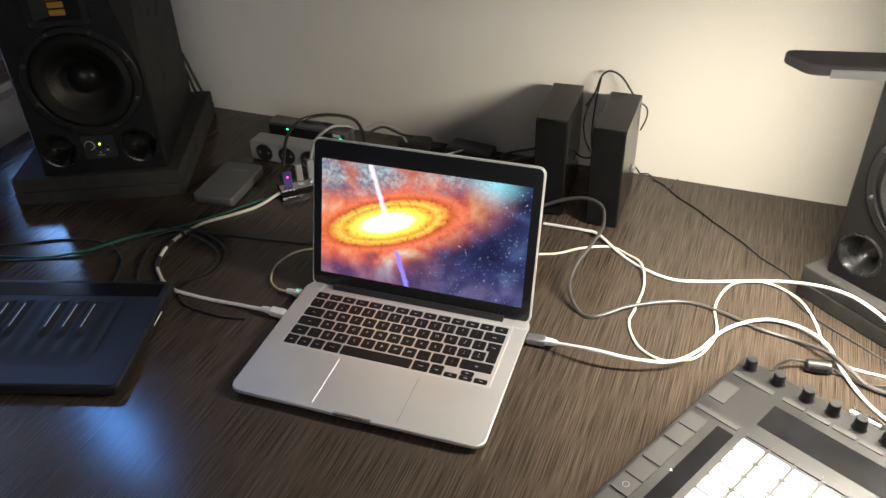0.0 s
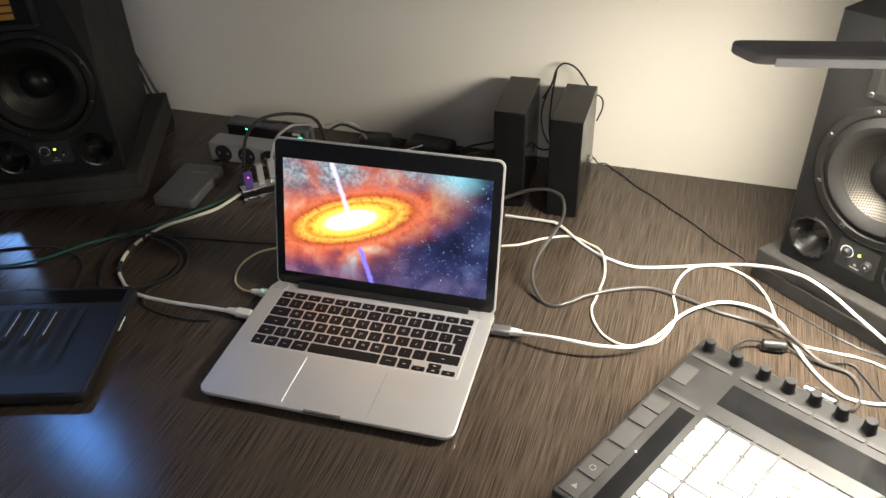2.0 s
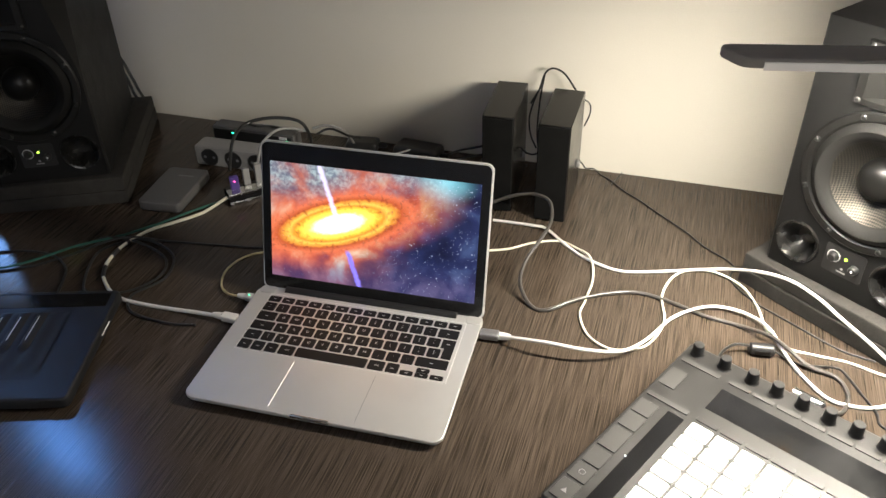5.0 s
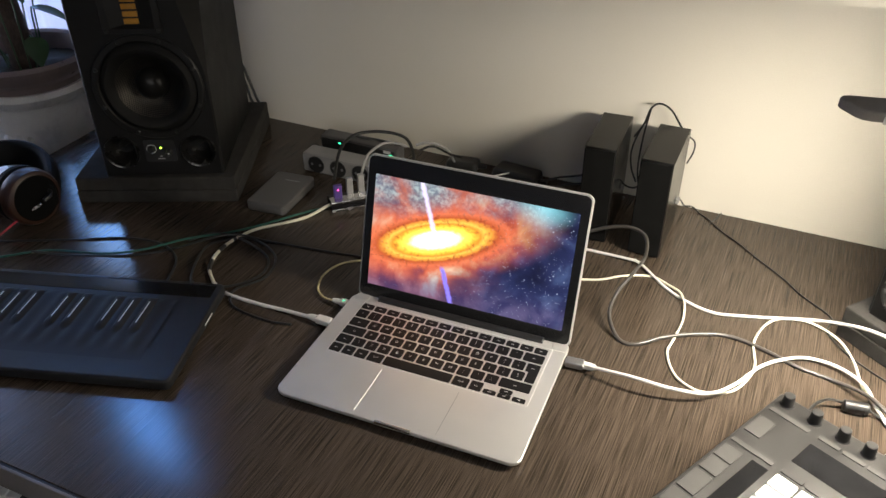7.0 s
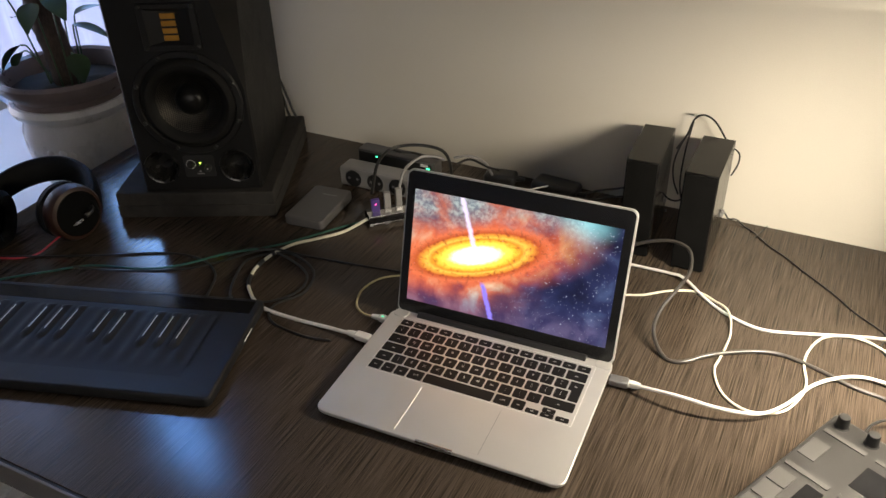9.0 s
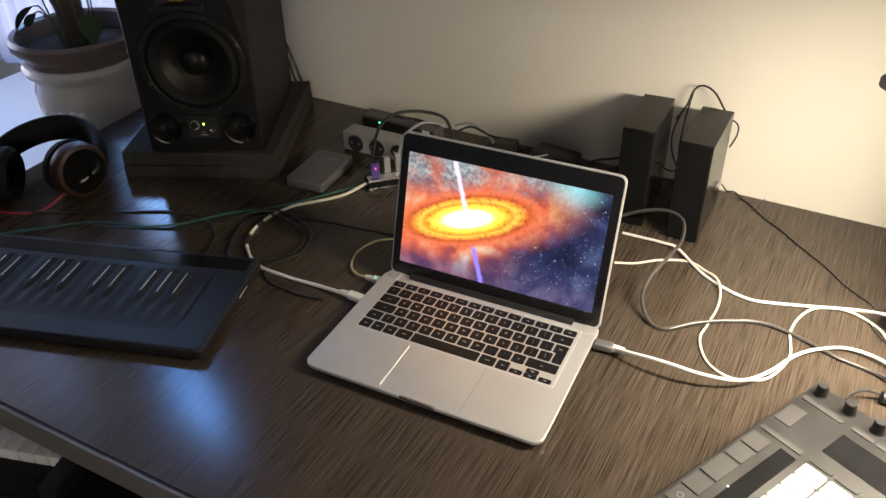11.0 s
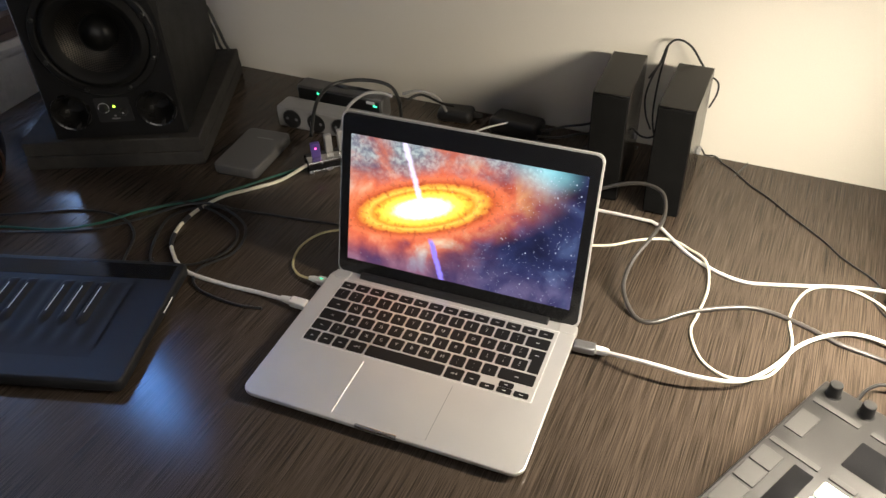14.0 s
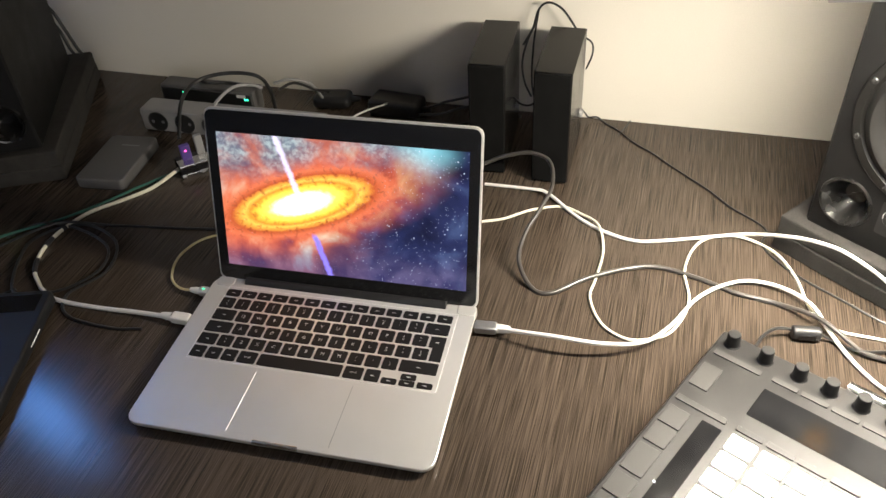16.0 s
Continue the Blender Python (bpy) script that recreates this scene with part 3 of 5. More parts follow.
# ---- laptop ----
def laptop():
    t = thing("laptop", pose(0, 0, 0), "open silver aluminium laptop with black keys showing a galaxy picture", "laptop")
    w, d = 0.314, 0.219
    shell = bmesh.new()                     # a flat top, a thin upright rim, then a belly that draws in towards the desk
    rings = []
    for inset, z in ((0.0009, 0.0125), (0.0002, 0.0121), (0.0, 0.0114), (0.0, 0.0088), (0.0008, 0.0068), (0.0030, 0.0045), (0.0068, 0.0028), (0.0110, 0.0022)):
        rings.append([shell.verts.new((x, y, z)) for x, y in rounded(-0.0045 + inset, w - inset, inset, d - inset, 0.0135 - 0.4 * inset)])
    for A, B in zip(rings, rings[1:]):
        for i in range(len(A)):
            j = (i + 1) % len(A)
            shell.faces.new((A[i], B[i], B[j], A[j])).smooth = True
    shell.faces.new(rings[0])
    shell.faces.new(rings[-1][::-1])
    bmesh.ops.recalc_face_normals(shell, faces=shell.faces[:])
    part("base", shell, ALU, t)
    foot = mesh_of("foot", lathe([(0.0, 0.0), (0.006, 0.0), (0.007, 0.0008), (0.007, 0.0024), (0.0, 0.0024)], 20), BLACK)
    for fx in (0.026, w - 0.030):
        for fy in (0.030, d - 0.028):
            part("foot", foot, None, t, "black rubber foot", pose(fx, fy, 0))
    part("notch", box(0.133, 0.181, -0.0004, 0.0035, 0.0085, 0.0127, bev=0.0012), STEEL, t, "thumb notch")
    part("trackpad", prism(rounded(0.1045, 0.2095, 0.0075, 0.084, 0.002, 3), 0.0122, 0.01256), ALU, t)
    groove = bmesh.new()
    for b in ((0.2096, 0.2101, 0.0075, 0.084),):
        box(*b, 0.0122, 0.01253, bm=groove)
    part("trackpad_gap", groove, ALU_DARK, t)
    # Near-white wedge paints the lamp's glint along the trackpad's left edge.
    part("trackpad_edge", moved(prism([(0.0, 0.0), (0.0007, 0.0), (0.0, 0.0009)], -0.0762, 0.0), pose(0.1032, 0.0076, 0.01250, 90)), EDGE_GLINT, t, "trackpad edge with a painted glint", smooth=False)
    part("keyboard_plate", prism(rounded(0.0195, 0.2945, 0.0915, 0.2035, 0.003, 3), 0.0122, 0.01262), ALU, t, "recessed grey keyboard plate")
    # Step edge of the key well, its lit look painted near-white.
    for b in ((0.0185, 0.2955, 0.0907, 0.0914), (0.0185, 0.2955, 0.2036, 0.2042), (0.0185, 0.0192, 0.0914, 0.2036), (0.2948, 0.2955, 0.0914, 0.2036)):
        part("well_edge", box(*b, 0.0122, 0.01285, bev=0.0002, seg=1), EDGE_GLINT, t, "step edge round the keys with a painted glint", smooth=False)
    # keys, from the front row to the back; widths in key units of 19 mm
    pitch, left, gap = 0.01905, 0.0203, 0.0026
    total = 0.273
    key_meshes = {}

    def key(x, y, wd, dp, char=""):
        kk = (round(wd, 4), round(dp, 4))
        if kk not in key_meshes:
            key_meshes[kk] = mesh_of("key", prism(rounded(0, wd, 0, dp, 0.0016, 2), 0, 0.0011, bev=0.0003, seg=1, bottom=False), KEYCAP)
        k = part("key", key_meshes[kk], None, t, m=pose(x, y, 0.01262))
        if char:
            c = bpy.data.curves.new("legend", "FONT")
            c.body, c.size, c.align_x, c.align_y = char, 0.0058 if len(char) == 1 else 0.0040, "CENTER", "CENTER"
            tmp = bpy.data.objects.new("tmp", c)
            scene.collection.objects.link(tmp)
            me = bpy.data.meshes.new_from_object(tmp.evaluated_get(bpy.context.evaluated_depsgraph_get()))
            bpy.data.objects.remove(tmp)
            me.materials.clear()
            me.materials.append(LEGEND)
            part("legend", me, None, k, m=pose(wd / 2, dp / 2, 0.00118))
        elif char is not None and wd < 0.05:
            if "bar" not in key_meshes:
                key_meshes["bar"] = mesh_of("legend", box(-0.0021, 0.0021, -0.00042, 0.00042, 0, 0.00006), LEGEND, smooth=False)
            part("legend", key_meshes["bar"], None, k, m=pose(wd / 2, dp * 0.45, 0.00112))

    def run(y, dp, widths, chars, units=0):
        x = left
        unit = total / (units or sum(widths))
        for wd, ch in zip(widths, chars):
            key(x, y, wd * unit - gap, dp, ch)
            x += wd * unit

    # modifier row with the space bar and half-height arrows
    mods = [1, 1, 1, 1.25, 5.2, 1.25, 1]
    unit = (total - 3 * pitch) / sum(mods)
    x = left
    for wd, ch in zip(mods, ("", "", "", "cmd", None, "cmd", "")):
        key(x, 0.0935, wd * unit - gap, 0.0158, ch)
        x += wd * unit
    for i in range(3):
        key(x + i * pitch, 0.0935, pitch - gap, 0.0074)
    key(x + pitch, 0.1019, pitch - gap, 0.0074)
    run(0.1125, 0.0158, [1.25] + [1] * 11 + [2.3], ["", ">\n<", *"ZXCVBNM", ";\n,", ":\n.", "_\n-", ""])
    run(0.1315, 0.0158, [1.75] + [1] * 12, ["", *"ASDFGHJKL", "\u00e7\n\u00f2", "\u00b0\n\u00e0", "\u00a7\n\u00f9"], 14.55)
    run(0.1505, 0.0158, [1.5] + [1] * 12, ["", *"QWERTYUIOP", "\u00e9\n\u00e8", "*\n+"], 14.55)
    run(0.1695, 0.0158, [1] * 13 + [1.55], ["|\n\\", "!\n1", '"\n2', "\u00a3\n3", "$\n4", "%\n5", "&\n6", "/\n7", "(\n8", ")\n9", "=\n0", "?\n'", "^\n\u00ec", ""])
    run(0.1885, 0.0108, [1.0] * 14, [""] * 14)
    # the return key stands over two rows and is wider at its upper half
    step = total / 14.55
    xa, xb, xe = left + 13.5 * step, left + 13.75 * step, left + total - gap
    ret = part("key", prism([(xb, 0.1315), (xe, 0.1315), (xe, 0.1663), (xa, 0.1663), (xa, 0.1505), (xb, 0.1505)], 0.01262, 0.01372, bev=0.0003, seg=1, bottom=False), KEYCAP, t, "tall return key")
    part("legend", key_meshes["bar"], None, ret, m=pose((xa + xe) / 2, 0.1575, 0.01374))
    # lid, in its own frame: x along the hinge, y up the lid, z towards the user
    lid_m = Matrix.Translation((0, 0.2175, 0.0085)) @ pose(0, 0, 0, 90 - 16.3)
    lid = part("lid", prism(rounded(0, w, 0.001, 0.2115, 0.010), -0.0055, 0.0, bev=0.0012, seg=2), ALU, t, "thin aluminium lid", m=lid_m)
    part("bezel", prism(rounded(0.0022, w - 0.0022, 0.0045, 0.2093, 0.0085), 0.0, 0.0005), BLACK_GLOSS, lid, "black glass bezel")
    part("display", box(0.01375, 0.30025, 0.0235, 0.1847, 0.0005, 0.0007), SCREEN, lid, "lit screen with a burning galaxy picture", smooth=False)
    part("hinge", moved(lathe([(0.0, -0.122), (0.0062, -0.122), (0.0068, -0.1212), (0.0068, 0.1212), (0.0062, 0.122), (0.0, 0.122)], 20), pose(0.157, 0.2165, 0.0105, 0, 90, 0)), BLACK, t, "black hinge cover")
    for bx in (0.0, 0.2925):
        part("hinge_corner", prism(rounded(bx, bx + 0.0215, 0.204, 0.2205, 0.006), 0.0040, 0.0136, bev=0.001), ALU, t)
    return t


laptop()


# ---- studio loudspeakers on foam ----
def studio_monitor(m, label, facets):
    t = thing("studio_monitor", m, label, "loudspeaker", "pair of studio monitors")
    w, h, d = 0.201, 0.337, 0.28
    WX, WZ = 0.004, 0.160
    body = bmesh.new()                      # an upper front corner may be cut off by a long facet
    for sx, cut in zip((-1, 1), facets):
        for x, y, z in ((w / 2, d, 0), (w / 2, 0.003, 0), (w / 2 - 0.003, 0, 0), (w / 2, 0.003, 0.180), (w / 2 - 0.003, 0, 0.180), (w / 2, d, h), (w / 2, cut * 1.1, h), (w / 2 - cut, 0, h)):
            body.verts.new((sx * x, y, z))
    bmesh.ops.convex_hull(body, input=body.verts[:])
    bmesh.ops.dissolve_limit(body, angle_limit=radians(1), verts=body.verts[:], edges=body.edges[:])
    bmesh.ops.bevel(body, geom=[e for e in body.edges if e.calc_face_angle(0) > radians(50)], offset=0.0015, segments=2, profile=0.5, affect="EDGES")
    body.normal_update()
    gone = [f for f in body.faces if f.normal.y < -0.9999]
    bmesh.ops.delete(body, geom=gone, context="FACES")
    rim = [e for e in body.edges if e.is_boundary]
    for cx, cz, cr, seg in ((WX, WZ, 0.0765, 64), (-0.064, 0.045, 0.0262, 36), (0.064, 0.045, 0.0262, 36)):
        ring = [body.verts.new((cx + cr * math.cos(2 * math.pi * k / seg), 0, cz + cr * math.sin(2 * math.pi * k / seg))) for k in range(seg)]
        rim += [body.edges.new((ring[k], ring[(k + 1) % seg])) for k in range(seg)]
    bmesh.ops.triangle_fill(body, use_beauty=True, use_dissolve=False, edges=rim, normal=(0, -1, 0))
    bmesh.ops.recalc_face_normals(body, faces=body.faces[:])
    part("cabinet", body, BLACK_MATT, t, smooth=False)

    def on(x, z, y=0.0):                    # z of a turned part points out of the front
        return pose(x, y, z, 90, 0, 0)

    wf = part("woofer", lathe([(0.089, -0.001), (0.089, 0.003), (0.087, 0.0045), (0.079, 0.0045), (0.077, 0.003), (0.075, 0.0)], 72), FRAME_BLACK, t, "woofer frame", on(WX, WZ))
    part("surround", lathe([(0.0765, 0.001), (0.0735, 0.006), (0.067, 0.009), (0.060, 0.0065), (0.0560, 0.001), (0.0535, -0.001)], 72), SURROUND, wf, "rubber surround")
    part("cone", lathe([(0.0538, -0.001), (0.043, -0.012), (0.027, -0.024), (0.0, -0.026)], 72), CONE, wf, "woven grey cone")
    part("dust_cap", lathe([(0.0265, -0.024), (0.026, -0.014), (0.0228, -0.006), (0.016, -0.0005), (0.008, 0.002), (0.0, 0.0026)], 48), CAP, wf, "glossy black dome")
    screw = mesh_of("screw", lathe([(0.0, 0.0063), (0.0022, 0.0063), (0.0038, 0.005), (0.0038, 0.004)], 14), SCREW)
    for i in range(8):
        a = radians(22.5 + 45 * i)
        part("screw", screw, None, wf, m=pose(0.083 * math.cos(a), 0.083 * math.sin(a), 0))
    tz = 0.287
    horn = bmesh.new()                      # a raised plate with a horn that slopes down to the ribbon
    loops = []
    for hx, hz, lift in ((0.0455, 0.0365, 0.0), (0.0450, 0.0360, 0.0062), (0.0445, 0.0355, 0.0068), (0.0350, 0.0290, 0.0068), (0.0340, 0.0282, 0.0062), (0.0128, 0.0236, 0.0008)):
        loops.append([horn.verts.new((sx * hx, sz * hz, lift)) for sx, sz in ((-1, -1), (1, -1), (1, 1), (-1, 1))])
    for A, B in zip(loops, loops[1:]):
        for k in range(4):
            horn.faces.new((A[k], A[(k + 1) % 4], B[(k + 1) % 4], B[k]))
    horn.faces.new(loops[-1])
    plate = part("tweeter_plate", horn, FRAME_BLACK, t, "tweeter plate with a sunken horn", on(0, tz), smooth=False)
    for i in range(4):
        part("pleat", box(-0.0115, 0.0115, -0.0222 + i * 0.0114, -0.0135 + i * 0.0114, 0.0008, 0.0030, bev=0.001), GOLD, plate, "gold ribbon pleat")
    for sx in (-1, 1):
        for sz in (-1, 1):
            part("screw", screw, None, plate, m=pose(sx * 0.0400, sz * 0.0318, 0.0022))
    for sx in (-1, 1):
        p = part("port", lathe([(0.030, 0.0), (0.029, 0.003), (0.0265, 0.002), (0.0225, -0.006), (0.0195, -0.016), (0.012, -0.024), (0.0, -0.026)], 40), PORT, t, "flared bass port", on(sx * 0.064, 0.045))
    pan = part("control_panel", prism(rounded(-0.026, 0.026, -0.020, 0.020, 0.003, 3), 0, 0.0008), BLACK, t, "small control panel", on(0, 0.046))
    part("led", moved(lathe([(0.0, 0.0028), (0.0013, 0.0024), (0.0018, 0.0008)], 12), pose(0.002, 0.006, 0)), LED_GREEN, pan, "lit green led")
    knob = [(0.0, 0.008), (0.0045, 0.008), (0.0055, 0.0068), (0.006, 0.0008)]
    part("knob", moved(lathe(knob, 20), pose(-0.014, 0.004, 0)), BLACK, pan)
    ring = mesh_of("dial_ring", moved(lathe([(0.0075, 0.0008), (0.0075, 0.0011), (0.0083, 0.0011), (0.0083, 0.0008)], 28), pose(-0.014, 0.004, 0)), LEGEND)
    part("dial_ring", ring, None, pan)
    part("power_knob", moved(lathe(knob, 20), pose(0.015, -0.002, 0)), BLACK, pan)
    part("led", moved(lathe([(0.0, 0.0090), (0.0010, 0.0086), (0.0014, 0.0080)], 10), pose(0.015, -0.002, 0)), LEGEND, pan, "pale dot on the power knob")
    part("badge", box(-0.006, 0.006, -0.0152, -0.0132, 0.0008, 0.0011), GREY_PLASTIC, pan, "small pale maker's mark", smooth=False)
    part("badge", prism([(-0.0016, -0.011), (0.0016, -0.011), (0.002, -0.009), (0.0, -0.0075), (-0.002, -0.009)], 0.0008, 0.0011), GREY_PLASTIC, pan, "small pale emblem", smooth=False)
    return t


def foam_pad(m, depth, half=0.143):
    t = thing("foam_pad", m, "charcoal foam isolation pad under a loudspeaker", "foam pad", "foam pads")
    part("lower_slab", box(-half, half, 0, depth, 0.0, 0.0235, bev=0.0025), FOAM, t)
    part("upper_slab", box(-half + 0.001, half - 0.001, 0.0015, depth, 0.0232, 0.048, bev=0.003), FOAM, t)
    return t


foam_pad(pose(-0.452, 0.336, 0, 0, 0, 23), 0.325, 0.139)
foam_pad(pose(0.738, 0.316, 0, 0, 0, -40), 0.28, 0.126)
studio_monitor(pose(-0.4415, 0.354, 0.048, 0, 0, 25), "black studio loudspeaker with ribbon tweeter in dim blue light", (0.003, 0.036))
studio_monitor(pose(0.749, 0.332, 0.048, 0, 0, -38), "black studio loudspeaker with woven cone in warm lamplight", (0.003, 0.003))


# ---- small satellite speakers ----
def satellite(m, label):
    t = thing("small_speaker", m, label, "loudspeaker", "pair of small speakers")
    part("cabinet", box(0, 0.049, 0.004, 0.137, 0.002, 0.165, bev=0.0012), SATIN, t)
    part("grille", box(0.001, 0.048, 0.0, 0.004, 0.003, 0.164, bev=0.0015), GRILLE, t, "black cloth grille")
    for x in (0.008, 0.041):
        for y in (0.016, 0.124):
            part("foot", moved(lathe([(0.0, 0.0), (0.004, 0.0), (0.004, 0.002), (0.0, 0.002)], 12), pose(x, y, 0)), RUBBER, t)
    part("cable_plug", box(0.049, 0.054, 0.098, 0.111, 0.049, 0.057, bev=0.0015), GREY_PLASTIC, t, "grey cable plug")
    return t


satellite(pose(0.2495, 0.497, 0, 0, 0, 0.5), "small black upright speaker standing by the wall")
satellite(pose(0.336, 0.487, 0, 0, 0, -2.5), "small black upright speaker in front of the lit wall")


# ---- desk lamp ----
def desk_lamp():
    t = thing("desk_lamp", LAMP, "dark slim bar desk lamp shining down", "lamp")
    pts = [(0.009, 0.0112), (0.003, 0.0101), (0.0008, 0.0072), (0.002, 0.0035), (0.015, -0.0076), (0.021, -0.0110), (0.030, -0.0123), (0.58, -0.0123), (0.58, 0.0112)]
    head = part("head", prism(pts, -0.0112, 0.0011, bev=0.0022, seg=3), LAMP_PAINT, t)
    part("diffuser", box(0.040, 0.430, -0.009, 0.009, -0.0121, -0.0114), LED_WHITE, head, "lit diffuser strip", smooth=False)
    part("trim", box(0.039, 0.56, -0.0137, -0.0119, -0.0118, -0.0026, bev=0.0005), EDGE_GLOW, head, "front edge of the lamp with a faint added glow")
    top = LAMP @ Vector((0.56, 0, 0))
    stand = LAMP.inverted() @ Matrix.Translation((top.x, top.y, 0))
    part("post", moved(lathe([(0.0, 0.010), (0.012, 0.010), (0.012, top.z + 0.016), (0.0, top.z + 0.016)], 24), stand), BLACK_MATT, t)
    part("base_plate", moved(lathe([(0.0, 0.0005), (0.085, 0.0005), (0.087, 0.003), (0.087, 0.012), (0.083, 0.016), (0.0, 0.016)], 48), stand), BLACK_MATT, t)
    return t


desk_lamp()


# ---- pad controller ----
def pad_controller():
    t = thing("pad_controller", pose(0.4305, -0.0515, 0, 0, 0, -28.7), "black pad controller with lit white pads and encoder knobs", "controller")
    w, d = 0.378, 0.304
    part("body", prism(rounded(0, w, 0, d, 0.004, 3), 0.004, 0.028, bev=0.002), PUSH_TOP, t)
    for x, y in ((0.03, 0.03), (w - 0.03, 0.03), (0.03, d - 0.03), (w - 0.03, d - 0.03)):
        part("foot", moved(lathe([(0.0, 0.0), (0.008, 0.0), (0.008, 0.004), (0.0, 0.004)], 14), pose(x, y, 0)), RUBBER, t)
    top = 0.028

    def slab(name, x0, x1, y0, y1, h, mat, label=""):
        part(name, prism(rounded(x0, x1, d - y1, d - y0, 0.0012, 2), top - 0.001, top + h, bev=0.0004, seg=1, bottom=False), mat, t, label)

    knob = mesh_of("knob", lathe([(0.0, 0.0155), (0.0058, 0.0155), (0.0064, 0.0148), (0.0072, 0.0015), (0.0085, 0.0)], 24), RUBBER)
    for x in (0.0154, 0.0503, *(0.0845 + 0.0296 * i for i in range(8)), 0.345):
        part("knob", knob, None, t, m=pose(x, d - 0.014, top))
    slab("button", 0.006, 0.055, 0.030, 0.037, 0.0012, PUSH_BUTTON)
    slab("button", 0.005, 0.025, 0.053, 0.087, 0.0012, PUSH_BUTTON)
    slab("button", 0.005, 0.056, 0.105, 0.112, 0.0012, PUSH_BUTTON)
    for i in range(8):
        slab("button", 0.066 + 0.0287 * i, 0.0915 + 0.0287 * i, 0.029, 0.0355, 0.0012, PUSH_BUTTON)
        slab("button", 0.066 + 0.0287 * i, 0.0915 + 0.0287 * i, 0.1045, 0.111, 0.0012, PUSH_TOP)
    slab("display", 0.065, 0.302, 0.048, 0.088, 0.0004, BLACK_GLOSS, "dark display window")
    slab("touch_strip", 0.037, 0.057, 0.119, 0.298, 0.0004, BLACK_GLOSS, "dark touch strip")
    part("led", moved(lathe([(0.0, 0.0012), (0.0009, 0.0008), (0.0012, 0.0)], 10), pose(0.037, d - 0.206, top + 0.0006)), LED_WHITE, t, "lit white led")
    for y0, y1 in ((0.121, 0.145), (0.147, 0.172), (0.176, 0.211), (0.215, 0.240), (0.242, 0.266), (0.270, 0.297)):
        slab("button", 0.005, 0.027, y0, y1, 0.0012, PUSH_BUTTON)
    part("symbol", moved(lathe([(0.003, 0.0), (0.003, 0.0002), (0.0037, 0.0002), (0.0037, 0.0)], 20), pose(0.016, d - 0.254, top + 0.0013)), MID_GREY, t, "round record symbol")
    part("symbol", prism([(0.0125, d - 0.287), (0.0195, d - 0.287), (0.016, d - 0.281)], top + 0.0012, top + 0.0014), MID_GREY, t, "triangular play symbol")
    pad = mesh_of("pad", prism(rounded(0, 0.0255, 0, 0.0203, 0.0022, 3), 0, 0.0035, bev=0.0010, seg=2, bottom=False), PAD_WHITE)
    for i in range(8):
        for j in range(8):
            part("pad", pad, None, t, m=pose(0.066 + 0.0287 * i, d - 0.1373 - 0.0229 * j, top - 0.001))
    for i in range(2):
        for j in range(8):
            slab("button", 0.314 + 0.030 * i, 0.340 + 0.030 * i, 0.117 + 0.0229 * j, 0.136 + 0.0229 * j, 0.0012, PUSH_BUTTON)
    part("jack", moved(lathe([(0.0, 0.0), (0.0075, 0.0), (0.0075, 0.034), (0.0045, 0.037), (0.0, 0.037)], 20), pose(0.124, d + 0.013, 0.016, 0, 90)), STEEL, t, "steel plug in the rear socket")
    return t


pad_controller()


# ---- soft keyboard ----
def soft_keyboard():
    t = thing("soft_keyboard", pose(-0.130, -0.043, 0, 0, 0, 15.5), "black soft silicone keyboard with wavy keys and white lines", "keyboard")
    w, d = 0.562, 0.208
    part("case", prism(rounded(-w, 0, 0, d, 0.008, 4), 0.003, 0.019, bev=0.003, seg=3), SOFT_CASE, t)
    part("rubber_base", prism(rounded(-w + 0.006, -0.006, 0.006, d - 0.006, 0.008, 4), 0.0, 0.003), RUBBER, t)
    # the playing surface: ridges along each key
    x0, x1, y0, y1 = -0.404, -0.052, 0.034, 0.162
    bm = bmesh.new()
    unit, last = 0.0243, x0 + (x1 - x0) * 0.9       # one long key; the last short key
    short = [last - unit * k for k in (0, 1, 2, 4, 5, 7, 8, 9, 11, 12)]
    nx, ny = 264, 36
    grid = []
    for j in range(ny + 1):
        row = []
        for i in range(nx + 1):
            u, v = i / nx, j / ny
            x, y = x0 + (x1 - x0) * u, y0 + (y1 - y0) * v
            fade = min(1, max(0.0, (v - 0.10) / 0.14)) * min(1, (1 - v) / 0.06 + 0.1)
            h = 0.0020 * (0.5 - 0.5 * math.cos(2 * math.pi * (x - last) / unit))
            dx = min(abs(x - b) for b in short)
            dy = max(0.0, 0.094 - y)
            r = math.hypot(dx, dy) / 0.0082
            if r < 1:
                h = max(h, 0.0054 * (1 - r ** 2.6))
            row.append(bm.verts.new((x, y, 0.0192 + h * fade)))
        grid.append(row)
    for j in range(ny):
        for i in range(nx):
            bm.faces.new((grid[j][i], grid[j][i + 1], grid[j + 1][i + 1], grid[j + 1][i])).smooth = True
    part("playing_surface", bm, SILICONE, t, "ridged silicone keys")
    mark = mesh_of("key_line", box(-0.0006, 0.0006, 0.0, 0.046, 0, 0.0003), LEGEND, smooth=False)
    for x in short:
        part("key_line", mark, None, t, "thin white key line", m=pose(x, y1 - 0.061, 0.0245))
    part("top_strip", box(-w + 0.01, -0.010, 0.172, 0.200, 0.0188, 0.0196, bev=0.0003), BLACK_GLOSS, t, "glossy strip behind the keys")
    # Edge highlight on the case, built as a near-white sliver.
    part("side_glint", box(-0.0010, 0.0007, 0.122, 0.150, 0.0095, 0.0113, bev=0.0004), EDGE_GLINT, t, "painted glint on the side of the case")
    return t


soft_keyboard()


